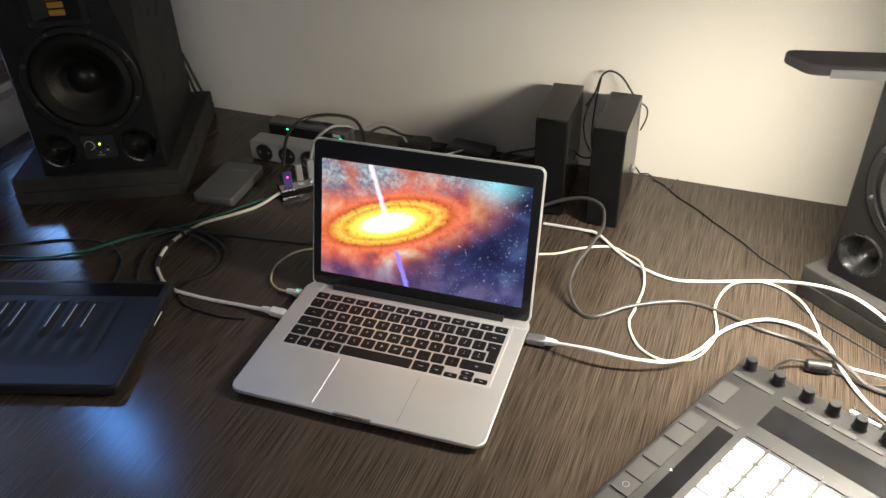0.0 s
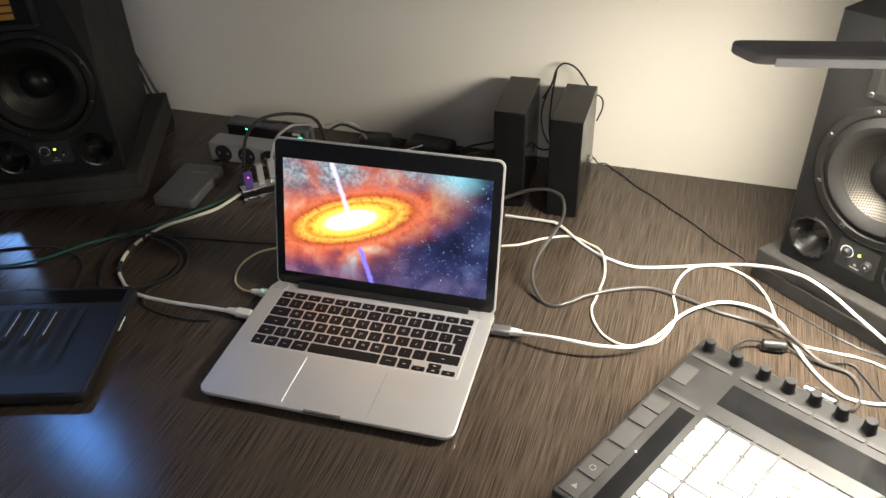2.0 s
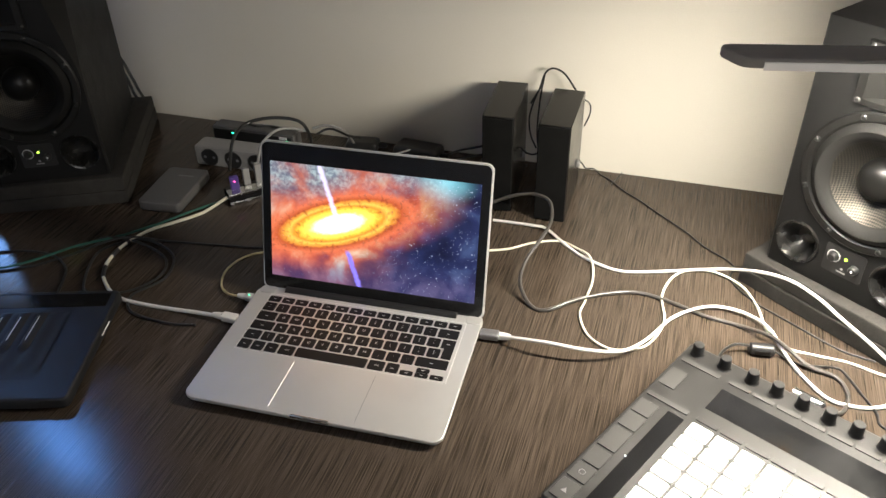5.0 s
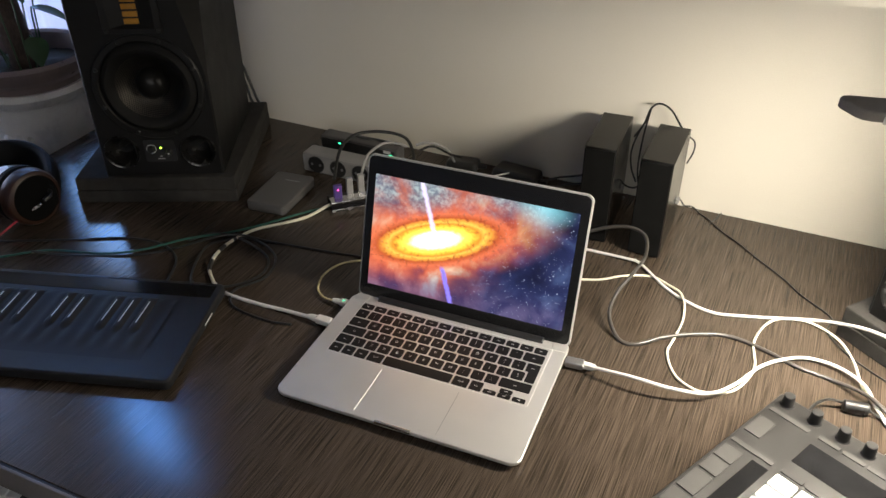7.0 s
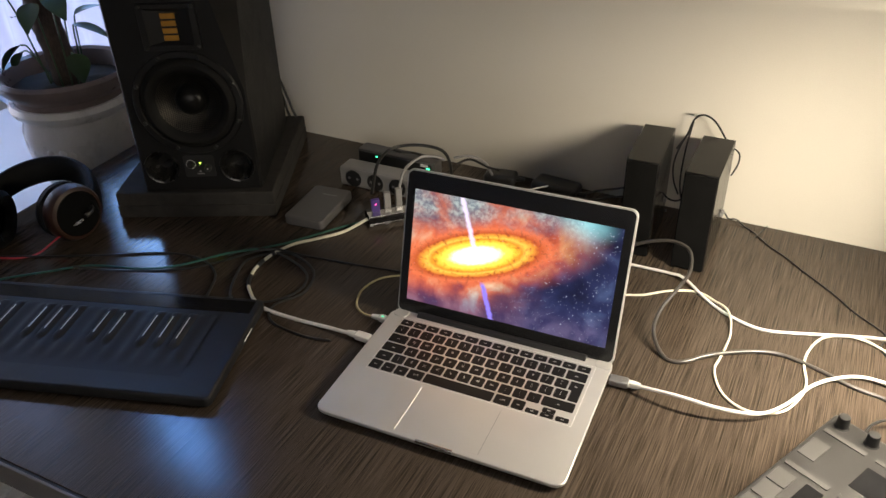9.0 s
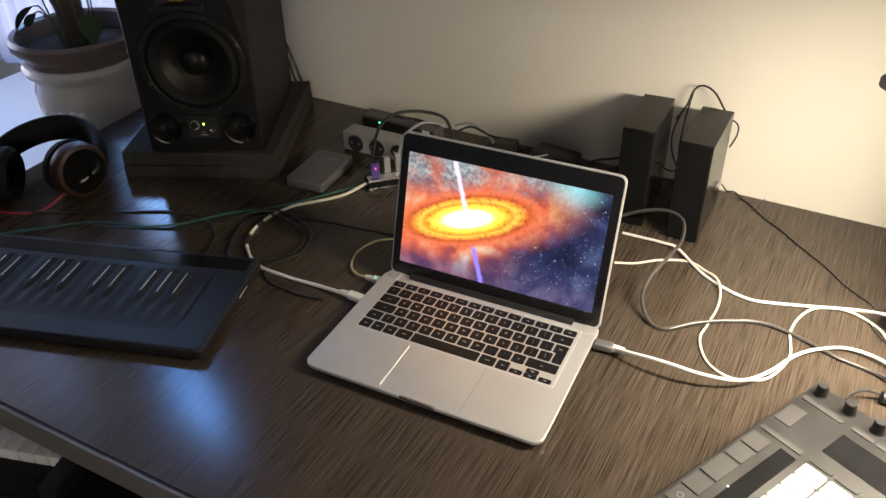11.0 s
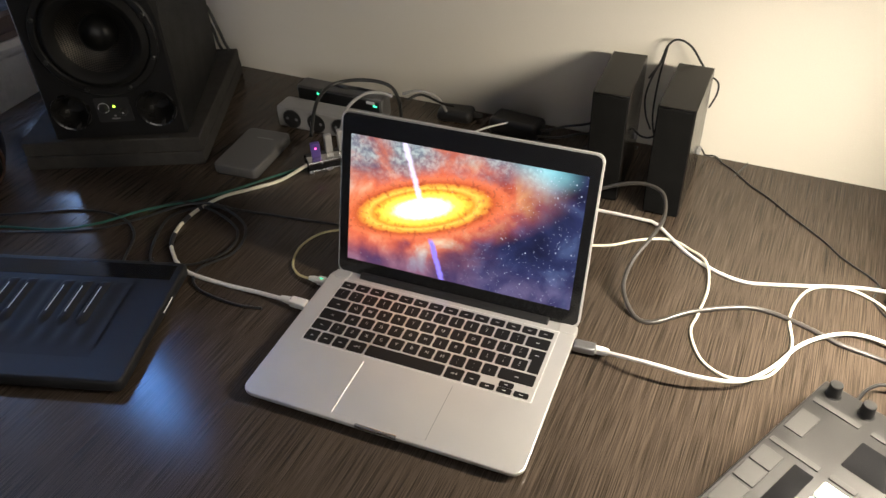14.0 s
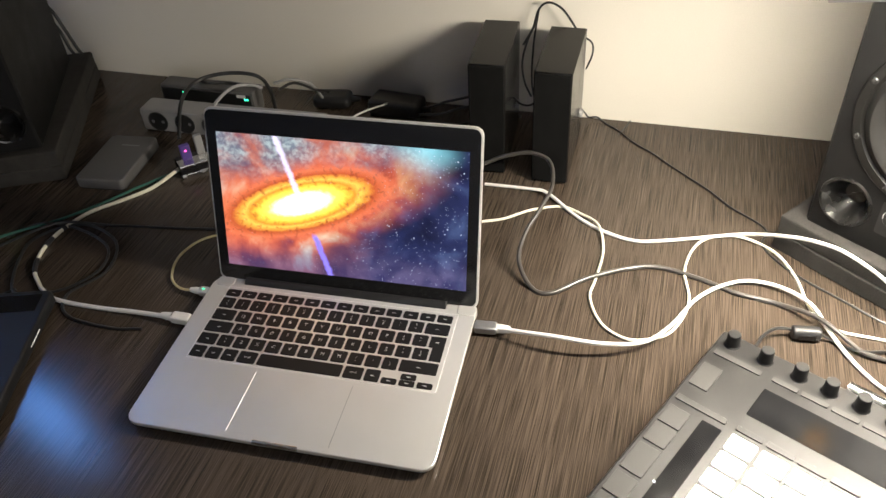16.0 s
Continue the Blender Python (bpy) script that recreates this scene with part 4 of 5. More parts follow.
# ---- headphones ----
def headphones():
    t = thing("headphones", pose(-0.662, 0.172, 0, 0, 0, 30), "black over-ear headphones with brown wooden cups lying on the desk", "headphones")
    for sx, nm in ((-1, ""), (1, "")):
        m = pose(sx * 0.074, 0.0, 0.048, 0, 0, -40 if sx > 0 else 0) @ pose(0, 0, 0, 0, sx * 84, 0)
        cup = part("ear_cup", lathe([(0.0, 0.014), (0.038, 0.014), (0.044, 0.011), (0.047, 0.005), (0.048, -0.010), (0.045, -0.016)], 44), WALNUT, t, "brown wooden ear cup", m)
        part("grille", lathe([(0.0, 0.0155), (0.037, 0.0150), (0.040, 0.0125)], 40), GRILLE, cup, "black cup grille")
        part("ear_pad", lathe([(0.0, -0.016), (0.030, -0.018), (0.040, -0.016), (0.048, -0.022), (0.048, -0.032), (0.040, -0.040), (0.030, -0.036), (0.026, -0.026)], 44), LEATHER, cup, "thick black ear pad")
    arc = [(0.098 * math.cos(radians(a)), 0.012 + 0.135 * max(0.0, math.sin(radians(a))), 0.060 + 0.010 * math.sin(radians(a))) for a in range(0, 181, 15)]
    bm = tube(arc, 0.0115, 14)
    for q in bm.verts:                      # a broad flat strap
        q.co.z = 0.044 + (q.co.z - 0.062) * 2.1
    part("headband", bm, LEATHER, t, "padded black headband")
    for sx in (-1, 1):
        part("yoke", tube([(sx * 0.098, 0.014, 0.052), (sx * 0.103, 0.0, 0.050), (sx * 0.096, -0.012, 0.046)], 0.004, 8), BLACK, t)
    return t


headphones()


# ---- plant ----
def potted_plant():
    t = thing("potted_plant", WALL_POSE @ pose(-0.995, -0.14, -0.235), "house plant with a thick trunk in a pale ceramic pot", "plant")
    pot = part("pot", lathe([(0.0, 0.0), (0.070, 0.0), (0.074, 0.012), (0.080, 0.045), (0.098, 0.095), (0.114, 0.145), (0.1205, 0.185), (0.1195, 0.222), (0.112, 0.246), (0.114, 0.256), (0.128, 0.268), (0.132, 0.279), (0.126, 0.290), (0.110, 0.290)], 64), CERAMIC, t, "pale glazed pot")
    inner = part("inner_pot", lathe([(0.108, 0.285), (0.116, 0.300), (0.129, 0.312), (0.141, 0.326), (0.143, 0.342), (0.136, 0.350), (0.127, 0.345), (0.122, 0.330), (0.118, 0.290)], 64), CERAMIC_DARK, t, "brown inner pot with a thick rim")
    soil = lathe([(0.0, 0.318), (0.06, 0.316), (0.10, 0.312), (0.1205, 0.310)], 40)
    for q in soil.verts:
        q.co.z += 0.006 * noise.noise(q.co * 40)
    part("soil", soil, SOIL, t)
    # raised ornament on the belly of the pot
    for k in range(18):
        a, rr = 2.4 * k, 0.0085 * math.sqrt(k)
        ang, z = radians(-66) + rr * math.cos(a) / 0.118, 0.165 + 1.1 * rr * math.sin(a)
        part("ornament", moved(lathe([(0.0, 0.0075), (0.005, 0.0062), (0.009, 0.0030), (0.012, -0.001)], 12), Matrix.Translation(((0.1195 - 0.17 * abs(z - 0.19)) * math.cos(ang), (0.1195 - 0.17 * abs(z - 0.19)) * math.sin(ang), z)) @ pose(0, 0, 0, 0, 90 + 4 * math.sin(k), math.degrees(ang))), CERAMIC, pot)
    trunk = bmesh.new()
    tube([(0.008, 0.0, 0.30), (-0.004, 0.002, 0.37), (-0.016, 0.0, 0.47), (-0.026, 0.008, 0.62), (-0.03, 0.01, 0.75)], 0.030, 16, 8, trunk)
    for q in trunk.verts:
        q.co += 0.006 * Vector((noise.noise(q.co * 45), noise.noise(q.co * 45 + Vector((5, 0, 0))), 0))
    part("trunk", trunk, BARK, t)

    def leaf_mesh(L, Wd):
        bm = bmesh.new()
        prev = None
        for i in range(11):
            s = i / 10
            hw = Wd * math.sin(math.pi * min(0.985, s ** 0.8 + 0.015)) ** 0.7 * (1 - 0.15 * s)
            y, z = L * s, -0.30 * L * s * s
            row = [bm.verts.new((-hw, y, z + 0.22 * hw)), bm.verts.new((-0.5 * hw, y, z + 0.05 * hw)), bm.verts.new((0, y, z)), bm.verts.new((0.5 * hw, y, z + 0.05 * hw)), bm.verts.new((hw, y, z + 0.22 * hw))]
            if prev:
                for c in range(4):
                    bm.faces.new((prev[c], prev[c + 1], row[c + 1], row[c])).smooth = True
            prev = row
        return bm

    # azimuth, reach, height over the soil, length and half width of the leaf, its droop
    for az, reach, up, L, hw, droop in ((205, 0.080, 0.085, 0.072, 0.024, -30), (190, 0.105, 0.060, 0.050, 0.018, -45), (170, 0.120, 0.125, 0.046, 0.019, 5), (350, 0.055, 0.075, 0.060, 0.028, -50), (20, 0.050, 0.130, 0.085, 0.018, -5),
                                        (60, 0.050, 0.140, 0.060, 0.022, 25), (120, 0.090, 0.170, 0.070, 0.022, 10), (150, 0.060, 0.190, 0.075, 0.020, 20), (230, 0.070, 0.200, 0.070, 0.024, 0), (300, 0.060, 0.190, 0.070, 0.024, -20), (330, 0.10, 0.22, 0.08, 0.025, -15)):
        c, s = math.cos(radians(az)), math.sin(radians(az))
        base = Vector((0.036 * c + 0.006, 0.036 * s, 0.312))
        tip = Vector((reach * c, reach * s, 0.312 + up))
        st = part("stem", tube([base, base * 0.35 + tip * 0.65 + Vector((0, 0, 0.022)), tip], 0.0019, 6), LEAF, t)
        part("leaf", leaf_mesh(L, hw), LEAF, st, "", m=Matrix.Translation(tip) @ pose(0, 0, 0, 0, 0, az - 90) @ pose(0, 0, 0, droop, random.uniform(-15, 15), 0))
    return t


potted_plant()


# ---- keyboard under the desk ----
def piano():
    t = thing("piano_keyboard", pose(-0.325, -0.110, -0.165, 0, 0, 14), "piano keyboard with white keys on a shelf below the desk", "keyboard")
    part("case", box(-0.9, 0.03, -0.11, 0.30, -0.12, -0.004, bev=0.004), BLACK_MATT, t)
    white = mesh_of("white_key", box(-0.0111, 0.0111, -0.085, 0.075, -0.004, 0.016, bev=0.0012), IVORY)
    black = mesh_of("black_key", box(-0.005, 0.005, -0.02, 0.075, 0.012, 0.026, bev=0.0015), BLACK_GLOSS)
    for i in range(24):
        part("white_key", white, None, t, m=pose(-0.013 - 0.0236 * i, 0.03, 0))
        if i % 7 not in (2, 6):
            part("black_key", black, None, t, m=pose(-0.0248 - 0.0236 * i, 0.03, 0))
    part("end_block", box(0.0, 0.03, -0.11, 0.30, -0.004, 0.022, bev=0.003), BLACK, t)
    for x in (-0.85, 0.0):
        part("support", box(x - 0.02, x + 0.02, -0.10, 0.29, -0.575, -0.05, bev=0.002), BLACK_MATT, t)
    return t


piano()


# ---- clutter behind the laptop ----
def hard_drive():
    t = thing("hard_drive", pose(-0.262, 0.4315, 0, 0, 0, 3), "grey portable hard drive lying on the desk", "hard drive")
    part("shell", prism(rounded(-0.037, 0.037, -0.058, 0.058, 0.008), 0.002, 0.0185, bev=0.003, seg=3), DRIVE, t)
    part("base", prism(rounded(-0.035, 0.035, -0.056, 0.056, 0.008), 0.0, 0.002), BLACK, t)
    part("badge", box(-0.008, 0.020, 0.030, 0.0325, 0.0185, 0.0188), MID_GREY, t, "faint printed mark", smooth=False)


hard_drive()


def power_strip():
    t = thing("power_strip", pose(-0.279, 0.533, 0, 0, 0, -1.5), "grey socket strip standing on edge by the wall", "power strip")
    part("body", box(0, 0.30, 0.0, 0.040, 0.0, 0.038, bev=0.005), GREY_PLASTIC, t)
    for i in range(5):
        s = part("socket", moved(lathe([(0.0165, 0.0), (0.0165, 0.0012), (0.0157, 0.0016), (0.0152, 0.0008), (0.0, 0.0008)], 32), pose(0.030 + i * 0.046, 0.0, 0.0190, 90)), BLACK, t, "dark round socket")
        for dx in (-0.0085, 0.0085):
            part("pin_hole", moved(lathe([(0.0028, 0.0008), (0.0028, 0.0011), (0.0, 0.0011)], 10), pose(0.030 + i * 0.046 + dx, 0.0, 0.0190, 90)), MID_GREY, s)
    part("switch", box(0.255, 0.280, -0.002, 0.002, 0.009, 0.029, bev=0.001), BLACK, t)


power_strip()


def adapter_box():
    t = thing("audio_box", pose(-0.278, 0.602, 0, 0, 0, -3), "grey box with small green lights by the wall", "box")
    part("body", box(0, 0.165, 0.0, 0.032, 0.004, 0.044, bev=0.004), DRIVE, t)
    part("front", box(0.004, 0.161, -0.002, 0.0, 0.008, 0.040, bev=0.0008), BLACK, t, "black front panel")
    for x in (0.02, 0.145):
        part("foot", box(x - 0.01, x + 0.01, 0.006, 0.028, 0.0, 0.004), RUBBER, t)
    part("led", box(0.042, 0.046, -0.003, -0.002, 0.034, 0.0365), LED_TEAL, t, "lit green led", smooth=False)
    part("led", box(0.150, 0.1565, -0.003, -0.002, 0.031, 0.0335), LED_TEAL, t, "lit green led", smooth=False)
    part("label", box(0.138, 0.153, -0.0032, -0.002, 0.035, 0.040), LEGEND, t, "pale sticker", smooth=False)


adapter_box()


def usb_hub():
    t = thing("usb_hub", pose(-0.165, 0.428, 0, 0, 0, 42), "silver usb hub with plugs standing in it", "usb hub")
    part("body", prism(rounded(0, 0.125, -0.016, 0.016, 0.004), 0.0, 0.0195, bev=0.002), BLACK_GLOSS, t)
    part("top_plate", box(0.001, 0.124, -0.0168, 0.004, 0.0160, 0.0200, bev=0.0012), STEEL, t, "polished steel top plate")
    part("base_plate", box(0.001, 0.124, -0.0172, -0.012, 0.0005, 0.0060, bev=0.001), STEEL, t, "polished steel base plate")
    st = part("usb_stick", box(0.010, 0.024, -0.004, 0.004, 0.020, 0.044, bev=0.0015), LED_VIOLET, t, "violet lit usb stick")
    part("led", box(0.0155, 0.0182, -0.0045, -0.004, 0.035, 0.0375), LED_PINK, st, "lit pink led", smooth=False)
    part("plug_metal", box(0.010, 0.022, -0.003, 0.003, 0.019, 0.0235), STEEL, st)
    for x, h in ((0.038, 0.030), (0.058, 0.034)):
        p = part("plug", box(x - 0.0055, x + 0.0055, -0.004, 0.004, 0.024, 0.024 + h, bev=0.0015), GREY_PLASTIC, t, "grey usb plug")
        part("plug_metal", box(x - 0.0055, x + 0.0055, -0.003, 0.003, 0.0195, 0.0242), STEEL, p)


usb_hub()


def power_brick(x, y, rz, sx, sy, sz):
    t = thing("power_adapter", pose(x, y, 0, 0, 0, rz), "black power adapter lying by the wall", "adapter", "adapters by the wall")
    part("shell", box(-sx / 2, sx / 2, -sy / 2, sy / 2, 0.0, sz, bev=0.008, seg=3), BLACK, t)
    part("collar", moved(lathe([(0.0, 0.0), (0.005, 0.0), (0.0035, 0.015), (0.0, 0.016)], 14), pose(sx / 2, 0, sz / 2, 0, 90)), BLACK, t)


power_brick(-0.005, 0.652, 6, 0.060, 0.038, 0.020)
power_brick(0.105, 0.640, -8, 0.085, 0.045, 0.028)


# ---- cables ----
def cable(name, pts, r, mat, label, z=None, lift=0.0):
    full = []
    for i, q in enumerate(pts):
        full.append((q[0], q[1], q[2] if len(q) > 2 else r + lift))
    return single(name, tube(full, r, 10, 6), mat, pose(0, 0, 0), label, "cable", "cables on the desk")


w1 = [(0.276, 0.469), (0.34, 0.462, 0.006), (0.363, 0.455, 0.007), (0.403, 0.419), (0.435, 0.395), (0.477, 0.379), (0.517, 0.385), (0.598, 0.406, 0.005), (0.625, 0.399, 0.015), (0.644, 0.386, 0.026), (0.665, 0.368, 0.039), (0.684, 0.352, 0.047), (0.703, 0.336, 0.051),
      (0.730, 0.314, 0.047), (0.756, 0.292, 0.037), (0.782, 0.270, 0.028), (0.801, 0.254, 0.020), (0.816, 0.242, 0.012), (0.824, 0.220, 0.004), (0.809, 0.192), (0.784, 0.178), (0.759, 0.175), (0.734, 0.182), (0.709, 0.215), (0.689, 0.253, 0.006), (0.675, 0.29, 0.008),
      (0.647, 0.315, 0.007), (0.611, 0.322, 0.006), (0.58, 0.308, 0.006), (0.551, 0.278, 0.008), (0.523, 0.228, 0.010), (0.495, 0.197, 0.013), (0.4525, 0.181, 0.020), (0.402, 0.181, 0.022), (0.342, 0.193, 0.010)]
cable("white_cable", w1, 0.0022, WHITE_CABLE, "thick white charging cable looping over the desk")
cable("white_cable", [(0.89, 0.225, 0.060), (0.855, 0.226, 0.074), (0.824, 0.230, 0.066), (0.812, 0.238, 0.050), (0.808, 0.240, 0.031), (0.810, 0.236, 0.017), (0.815, 0.212, 0.005), (0.83, 0.18), (0.86, 0.15), (0.90, 0.14)], 0.0027, WHITE_CABLE, "thick white cable end beside the foam pad")
w2 = [(0.287, 0.387), (0.315, 0.398), (0.346, 0.421), (0.384, 0.435), (0.411, 0.423), (0.435, 0.395, 0.008), (0.444, 0.354), (0.439, 0.301), (0.435, 0.268), (0.45, 0.23), (0.473, 0.212), (0.495, 0.211),
      (0.523, 0.226), (0.54, 0.259), (0.545, 0.289), (0.54, 0.332), (0.55, 0.374), (0.569, 0.399), (0.605, 0.405, 0.004), (0.644, 0.385), (0.664, 0.343), (0.675, 0.29), (0.694, 0.263), (0.734, 0.256),
      (0.767, 0.252), (0.799, 0.24), (0.817, 0.236, 0.004), (0.86, 0.25)]
cable("cream_cable", w2, 0.0017, CREAM_CABLE, "thin cream cable winding over the desk")
g1 = [(0.245, 0.46, 0.02), (0.274, 0.474, 0.032), (0.310, 0.474, 0.050), (0.341, 0.470, 0.058), (0.365, 0.455, 0.056), (0.373, 0.413, 0.050), (0.364, 0.376, 0.042), (0.350, 0.338, 0.030), (0.348, 0.302, 0.016), (0.368, 0.272), (0.392, 0.268), (0.428, 0.296, 0.005),
      (0.473, 0.324), (0.511, 0.333), (0.558, 0.32), (0.595, 0.303), (0.639, 0.293), (0.673, 0.27, 0.012), (0.692, 0.252, 0.012), (0.717, 0.23, 0.006), (0.749, 0.22), (0.758, 0.192), (0.747, 0.161), (0.722, 0.150, 0.012)]
cable("grey_cable", g1, 0.0026, GREY_CABLE, "grey rubber cable curling over the desk")
cable("black_cable", [(0.677, 0.247, 0.008), (0.700, 0.240), (0.717, 0.229, 0.007), (0.752, 0.239), (0.763, 0.225), (0.773, 0.202), (0.786, 0.171), (0.79, 0.149), (0.84, 0.125), (0.90, 0.11)], 0.0015, BLACK_CABLE, "thin black cable from a ferrite bead")
cable("black_cable", [(0.650, 0.247, 0.010), (0.632, 0.241, 0.014), (0.618, 0.226, 0.016), (0.612, 0.214, 0.016), (0.607, 0.203, 0.016)], 0.0018, BLACK_CABLE, "short black cable into the pad controller")
cable("speaker_wire", [(0.388, 0.600, 0.05), (0.394, 0.632, 0.030), (0.400, 0.655, 0.008), (0.413, 0.660, 0.006), (0.428, 0.650), (0.446, 0.634), (0.470, 0.604), (0.498, 0.579), (0.524, 0.550), (0.570, 0.503), (0.596, 0.470), (0.637, 0.430), (0.632, 0.395), (0.66, 0.352), (0.71, 0.312), (0.76, 0.275), (0.80, 0.262)], 0.0013, BLACK_CABLE, "thin black speaker wire along the wall")
cable("speaker_wire", [(0.447, 0.622), (0.455, 0.638, 0.004), (0.462, 0.648, 0.011)], 0.0011, BLACK_CABLE, "short black wire end by the wall")
cable("speaker_wire", [(0.302, 0.637, 0.128), (0.314, 0.648, 0.150), (0.321, 0.650, 0.176), (0.334, 0.649, 0.187), (0.354, 0.646, 0.180), (0.376, 0.634, 0.157)], 0.0016, BLACK_CABLE, "black wire arching between the small speakers")
cable("speaker_wire", [(0.321, 0.650, 0.176), (0.315, 0.648, 0.12), (0.316, 0.640, 0.06), (0.330, 0.648, 0.01), (0.345, 0.652, 0.003)], 0.0015, BLACK_CABLE, "black wire hanging behind the small speakers")
cable("speaker_wire", [(0.386, 0.628, 0.150), (0.398, 0.640, 0.135), (0.399, 0.645, 0.115), (0.392, 0.640, 0.095)], 0.0013, BLACK_CABLE, "small black wire loop behind a speaker")
wl = [(-0.040, 0.149, 0.007), (-0.076, 0.151, 0.005), (-0.131, 0.152), (-0.188, 0.156), (-0.219, 0.171)]
cable("white_cable", wl, 0.0027, WHITE_CABLE, "white cable plugged into the laptop")
wl2 = [(-0.219, 0.171), (-0.246, 0.198), (-0.260, 0.232), (-0.262, 0.265), (-0.257, 0.289), (-0.244, 0.321), (-0.214, 0.353), (-0.186, 0.387), (-0.161, 0.425, 0.012)]
cable("white_cable", wl2, 0.0026, CREAM_CABLE, "cream cable running to the usb hub")
for a, b in ((0.12, 0.2), (0.30, 0.36), (0.45, 0.50)):
    p = curve_points([(*q[:2], 0.0027) for q in wl2], 8)
    seg = p[int(a * len(p)):int(b * len(p)) + 1]
    single("cable_tape", tube([tuple(q) for q in seg[::2]], 0.0031, 10, 2), BLACK, pose(0, 0, 0), "black tape wound round a cream cable", "tape", "tape on the cable")
cable("green_cable", [(-0.72, -0.03), (-0.66, 0.02), (-0.613, 0.059, 0.006), (-0.565, 0.103, 0.004), (-0.513, 0.147), (-0.43, 0.17), (-0.374, 0.198, 0.006), (-0.327, 0.252, 0.006), (-0.278, 0.293, 0.005), (-0.239, 0.333, 0.006), (-0.2, 0.396), (-0.150, 0.450, 0.004)], 0.0018, GREEN_CABLE, "green cable across the desk")
cable("black_cable", [(-0.70, 0.10), (-0.60, 0.14), (-0.516, 0.178), (-0.49, 0.191), (-0.423, 0.222), (-0.359, 0.228), (-0.31, 0.20), (-0.28, 0.14), (-0.25, 0.165)], 0.0018, BLACK_CABLE, "thin black cable behind the soft keyboard")
cable("black_cable", [(-0.511, 0.112, 0.022), (-0.467, 0.150), (-0.377, 0.188), (-0.331, 0.229), (-0.27, 0.285, 0.008), (-0.20, 0.30), (-0.10, 0.31), (-0.02, 0.32)], 0.0018, BLACK_CABLE, "thin black cable running behind the laptop")
coil = [(-0.327, 0.252), (-0.294, 0.283, 0.006), (-0.241, 0.286), (-0.181, 0.259), (-0.165, 0.217), (-0.188, 0.177), (-0.224, 0.155, 0.006), (-0.256, 0.165), (-0.28, 0.219, 0.005), (-0.285, 0.262), (-0.24, 0.296), (-0.175, 0.27), (-0.155, 0.215), (-0.18, 0.168), (-0.16, 0.135), (-0.10, 0.125), (-0.06, 0.13)]
cable("black_cable", coil, 0.0018, BLACK_CABLE, "coiled black cable beside the laptop")
cable("charger_cable", [(0.05, 0.33), (0.0, 0.325), (-0.042, 0.307), (-0.067, 0.287), (-0.077, 0.253), (-0.068, 0.219), (-0.047, 0.199, 0.005), (-0.026, 0.196, 0.006)], 0.0016, YELLOW_CABLE, "yellowed thin charger cable curving to the laptop")
cable("headphone_cable_plug", [(-0.578, 0.207, 0.040), (-0.583, 0.198, 0.0365), (-0.587, 0.191, 0.034)], 0.0026, STEEL, "silver plug of the red headphone cable")
cable("headphone_cable", [(-0.585, 0.195, 0.035), (-0.60, 0.165, 0.022), (-0.625, 0.135), (-0.66, 0.11), (-0.74, 0.09)], 0.0016, RED_CABLE, "red headphone cable on the desk")
for pts in ([(-0.512, 0.640, 0.165), (-0.495, 0.675, 0.132), (-0.478, 0.677, 0.088), (-0.464, 0.676, 0.0515), (-0.455, 0.690, 0.020)],
            [(-0.512, 0.645, 0.145), (-0.493, 0.675, 0.098), (-0.481, 0.677, 0.0515), (-0.474, 0.692, 0.020)]):
    cable("monitor_cable", pts, 0.0028, BLACK_CABLE, "black cable hanging behind the loudspeaker")
cable("black_cable", [(-0.165, 0.452, 0.046), (-0.178, 0.500, 0.075), (-0.175, 0.545, 0.085), (-0.140, 0.575, 0.086), (-0.095, 0.585, 0.080), (-0.080, 0.590, 0.055), (-0.078, 0.592, 0.02)], 0.0029, BLACK_CABLE, "black cable arching over the grey box")
cable("grey_cable", [(-0.122, 0.472, 0.056), (-0.125, 0.50, 0.075), (-0.115, 0.54, 0.082), (-0.095, 0.56, 0.078), (-0.080, 0.568, 0.070)], 0.0025, GREY_PLASTIC, "grey usb cable arching up from the hub")
cable("black_cable", [(-0.07, 0.60, 0.05), (-0.05, 0.615, 0.055), (-0.02, 0.625, 0.04), (0.0, 0.63, 0.035)], 0.0022, BLACK_CABLE, "black cable to a power adapter")
cable("black_cable", [(0.13, 0.61, 0.01), (0.17, 0.62), (0.21, 0.61, 0.006), (0.255, 0.638, 0.008), (0.30, 0.64, 0.01)], 0.0022, BLACK_CABLE, "black cable behind the small speakers")
cable("black_cable", [(0.12, 0.60), (0.16, 0.585), (0.20, 0.60), (0.235, 0.60)], 0.0020, BLACK_CABLE, "black cable on the desk by the wall")
cable("black_cable", [(0.09, 0.648, 0.006), (0.15, 0.630, 0.018), (0.19, 0.612, 0.042), (0.225, 0.612, 0.053), (0.262, 0.636, 0.058)], 0.0020, BLACK_CABLE, "black cable rising to a small speaker")
cable("black_cable", [(0.12, 0.632, 0.003), (0.18, 0.602, 0.026), (0.212, 0.594, 0.042), (0.250, 0.604, 0.048)], 0.0018, BLACK_CABLE, "thin black cable bending up beside a small speaker")
cable("speaker_wire", [(0.299, 0.566, 0.084), (0.310, 0.560, 0.078), (0.324, 0.556, 0.079), (0.338, 0.556, 0.090)], 0.0015, BLACK_CABLE, "black wire slung between the small speakers")
cable("speaker_wire", [(0.319, 0.646, 0.160), (0.308, 0.640, 0.135), (0.302, 0.630, 0.105), (0.307, 0.622, 0.078), (0.316, 0.628, 0.052)], 0.0015, BLACK_CABLE, "black wire looping down between the small speakers")
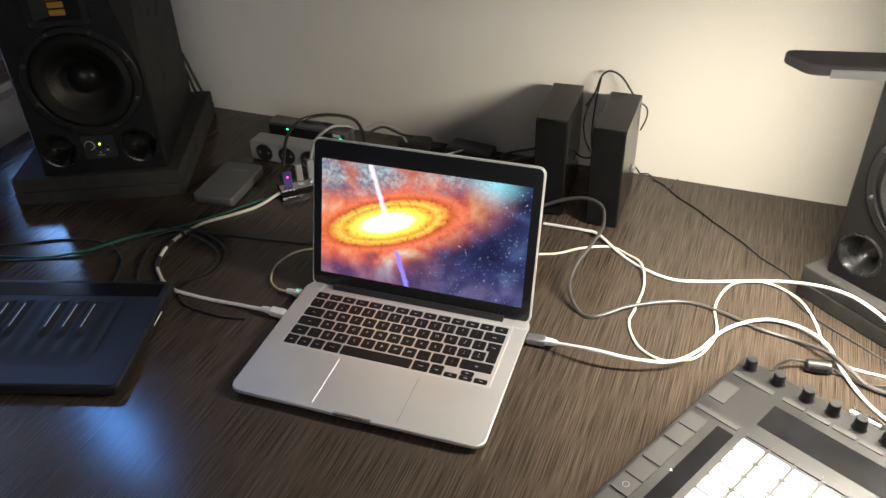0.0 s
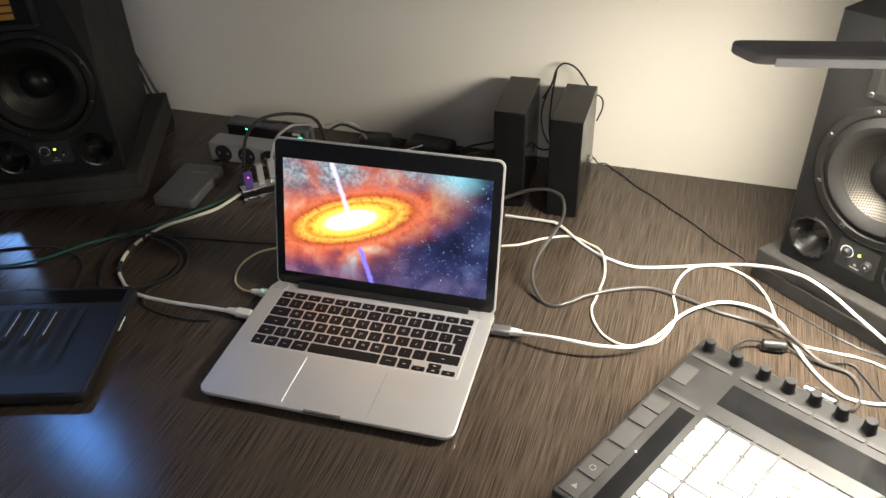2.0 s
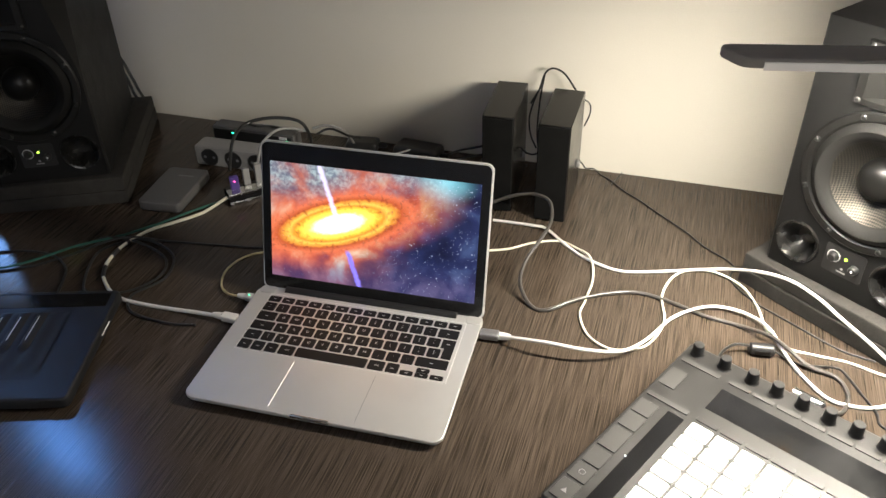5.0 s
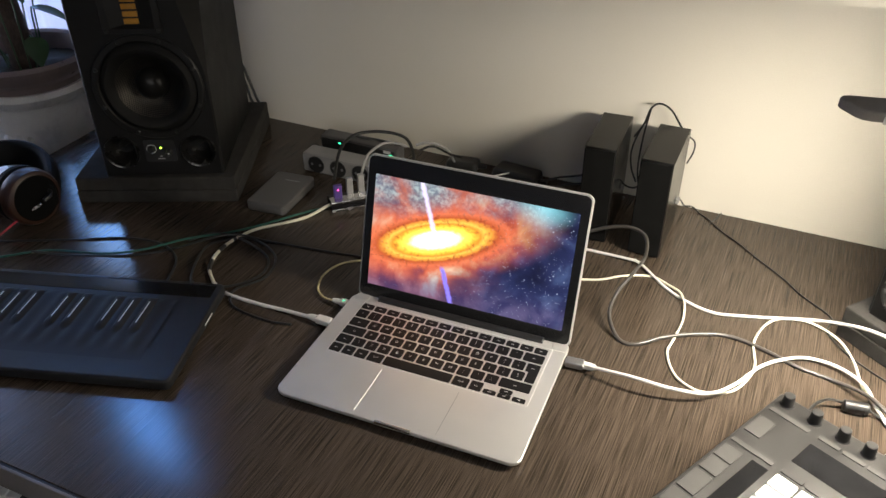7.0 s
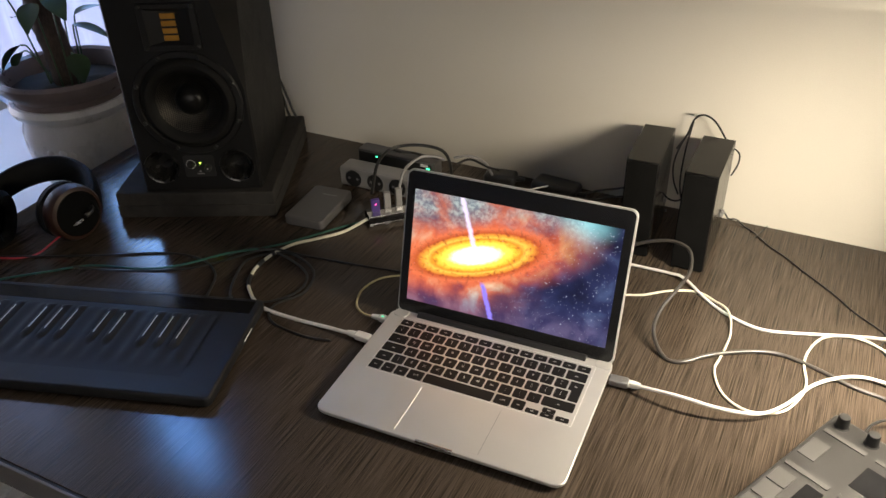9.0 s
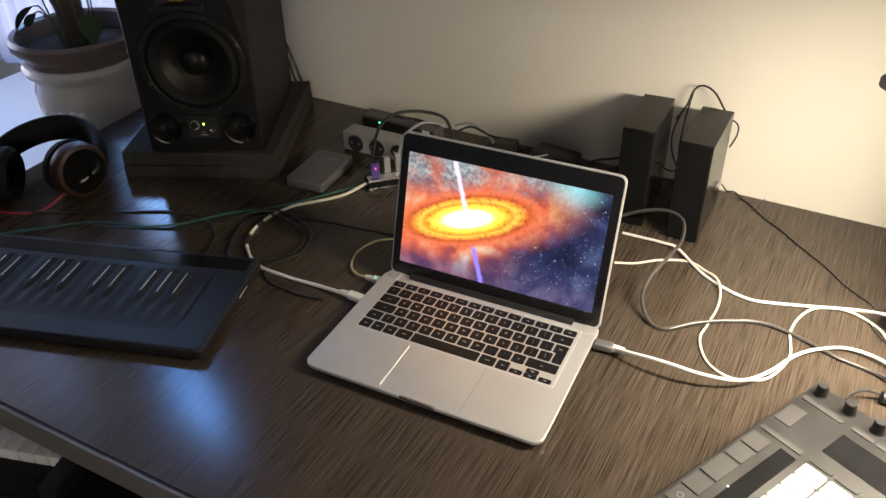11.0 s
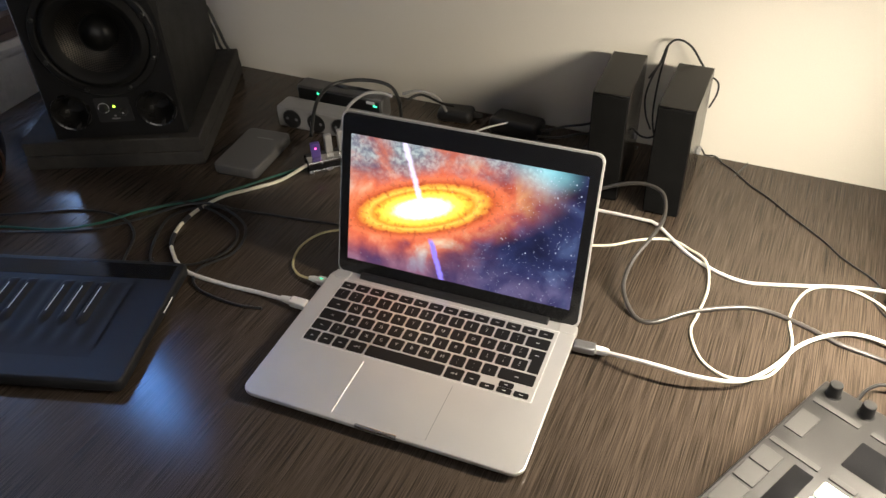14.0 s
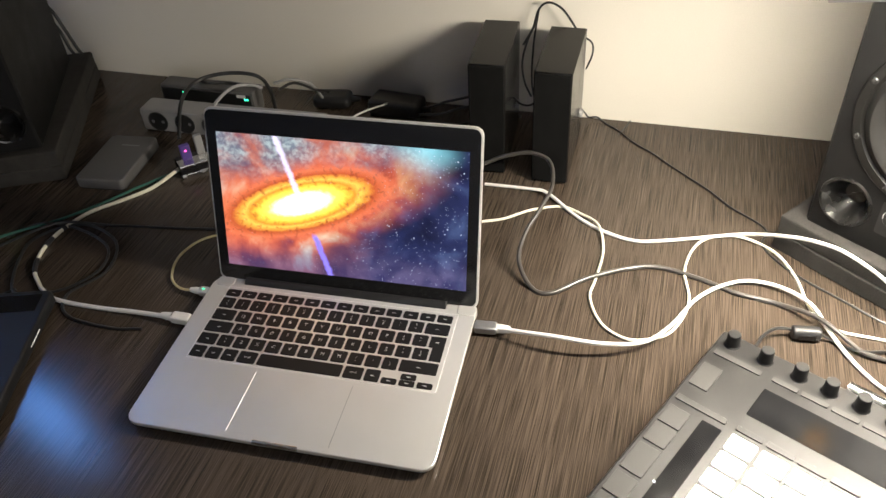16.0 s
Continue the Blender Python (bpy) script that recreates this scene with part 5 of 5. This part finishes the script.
cable("black_cable", [(-0.215, 0.618, 0.0465), (-0.19, 0.606, 0.050), (-0.165, 0.616, 0.047), (-0.135, 0.604, 0.052), (-0.105, 0.612, 0.047)], 0.0024, BLACK_CABLE, "black cable lying on the grey box")
cable("grey_cable", [(-0.075, 0.596, 0.062), (-0.050, 0.606, 0.066), (-0.026, 0.622, 0.050), (-0.016, 0.636, 0.020)], 0.0024, GREY_PLASTIC, "grey cable dropping from the grey box")
cable("white_stub", [(0.030, 0.575, 0.010), (0.060, 0.600, 0.020), (0.098, 0.625, 0.026)], 0.0015, WHITE_CABLE, "white cable end sticking up behind the laptop")


def plug(name, m, mat, collar, label, lit=False):
    t = thing(name, m, label, "plug")
    part("shell", box(0, 0.011 if lit else 0.020, -0.0055, 0.0055, -0.0040, 0.0040, bev=0.0018), mat, t)
    part("collar", moved(lathe([(0.0042, 0.0), (0.0040, 0.006), (0.0030, 0.012), (0.0, 0.013)], 16), pose(0.011 if lit else 0.020, 0, 0, 0, 90)), collar, t)
    if lit:
        part("led", box(0.004, 0.007, -0.001, 0.001, 0.0039, 0.0042), LED_TEAL, t, "lit green charging light", smooth=False)
    part("tip", box(-0.002, 0.0005, -0.0045, 0.0045, -0.0022, 0.0022), STEEL, t)


plug("cable_plug", pose(0.3155, 0.194, 0.0080, 0, 0, 3) @ Matrix.Scale(1.22, 4), ALU_DARK, WHITE_CABLE, "grey metal plug in the laptop's side")
plug("cable_plug", pose(-0.0060, 0.148, 0.0080, 0, 0, 178) @ Matrix.Scale(1.15, 4), WHITE_CABLE, WHITE_CABLE, "white plug in the laptop's side")
plug("charger_plug", pose(-0.0060, 0.1955, 0.0075, 0, 0, 180), ALU, WHITE_CABLE, "small silver charger plug in the laptop's side", True)


def ferrite():
    t = thing("ferrite_bead", pose(0.664, 0.246, 0, 0, 0, 5), "black ferrite bead on a thin cable", "ferrite bead")
    part("shell", moved(lathe([(0.0, -0.015), (0.0055, -0.015), (0.0075, -0.013), (0.0075, 0.013), (0.0055, 0.015), (0.0, 0.015)], 20), pose(0, 0, 0.0078, 0, 90)), BLACK, t)
    part("clasp", box(-0.009, 0.009, -0.0082, -0.006, 0.004, 0.011, bev=0.0008), BLACK_GLOSS, t)


ferrite()
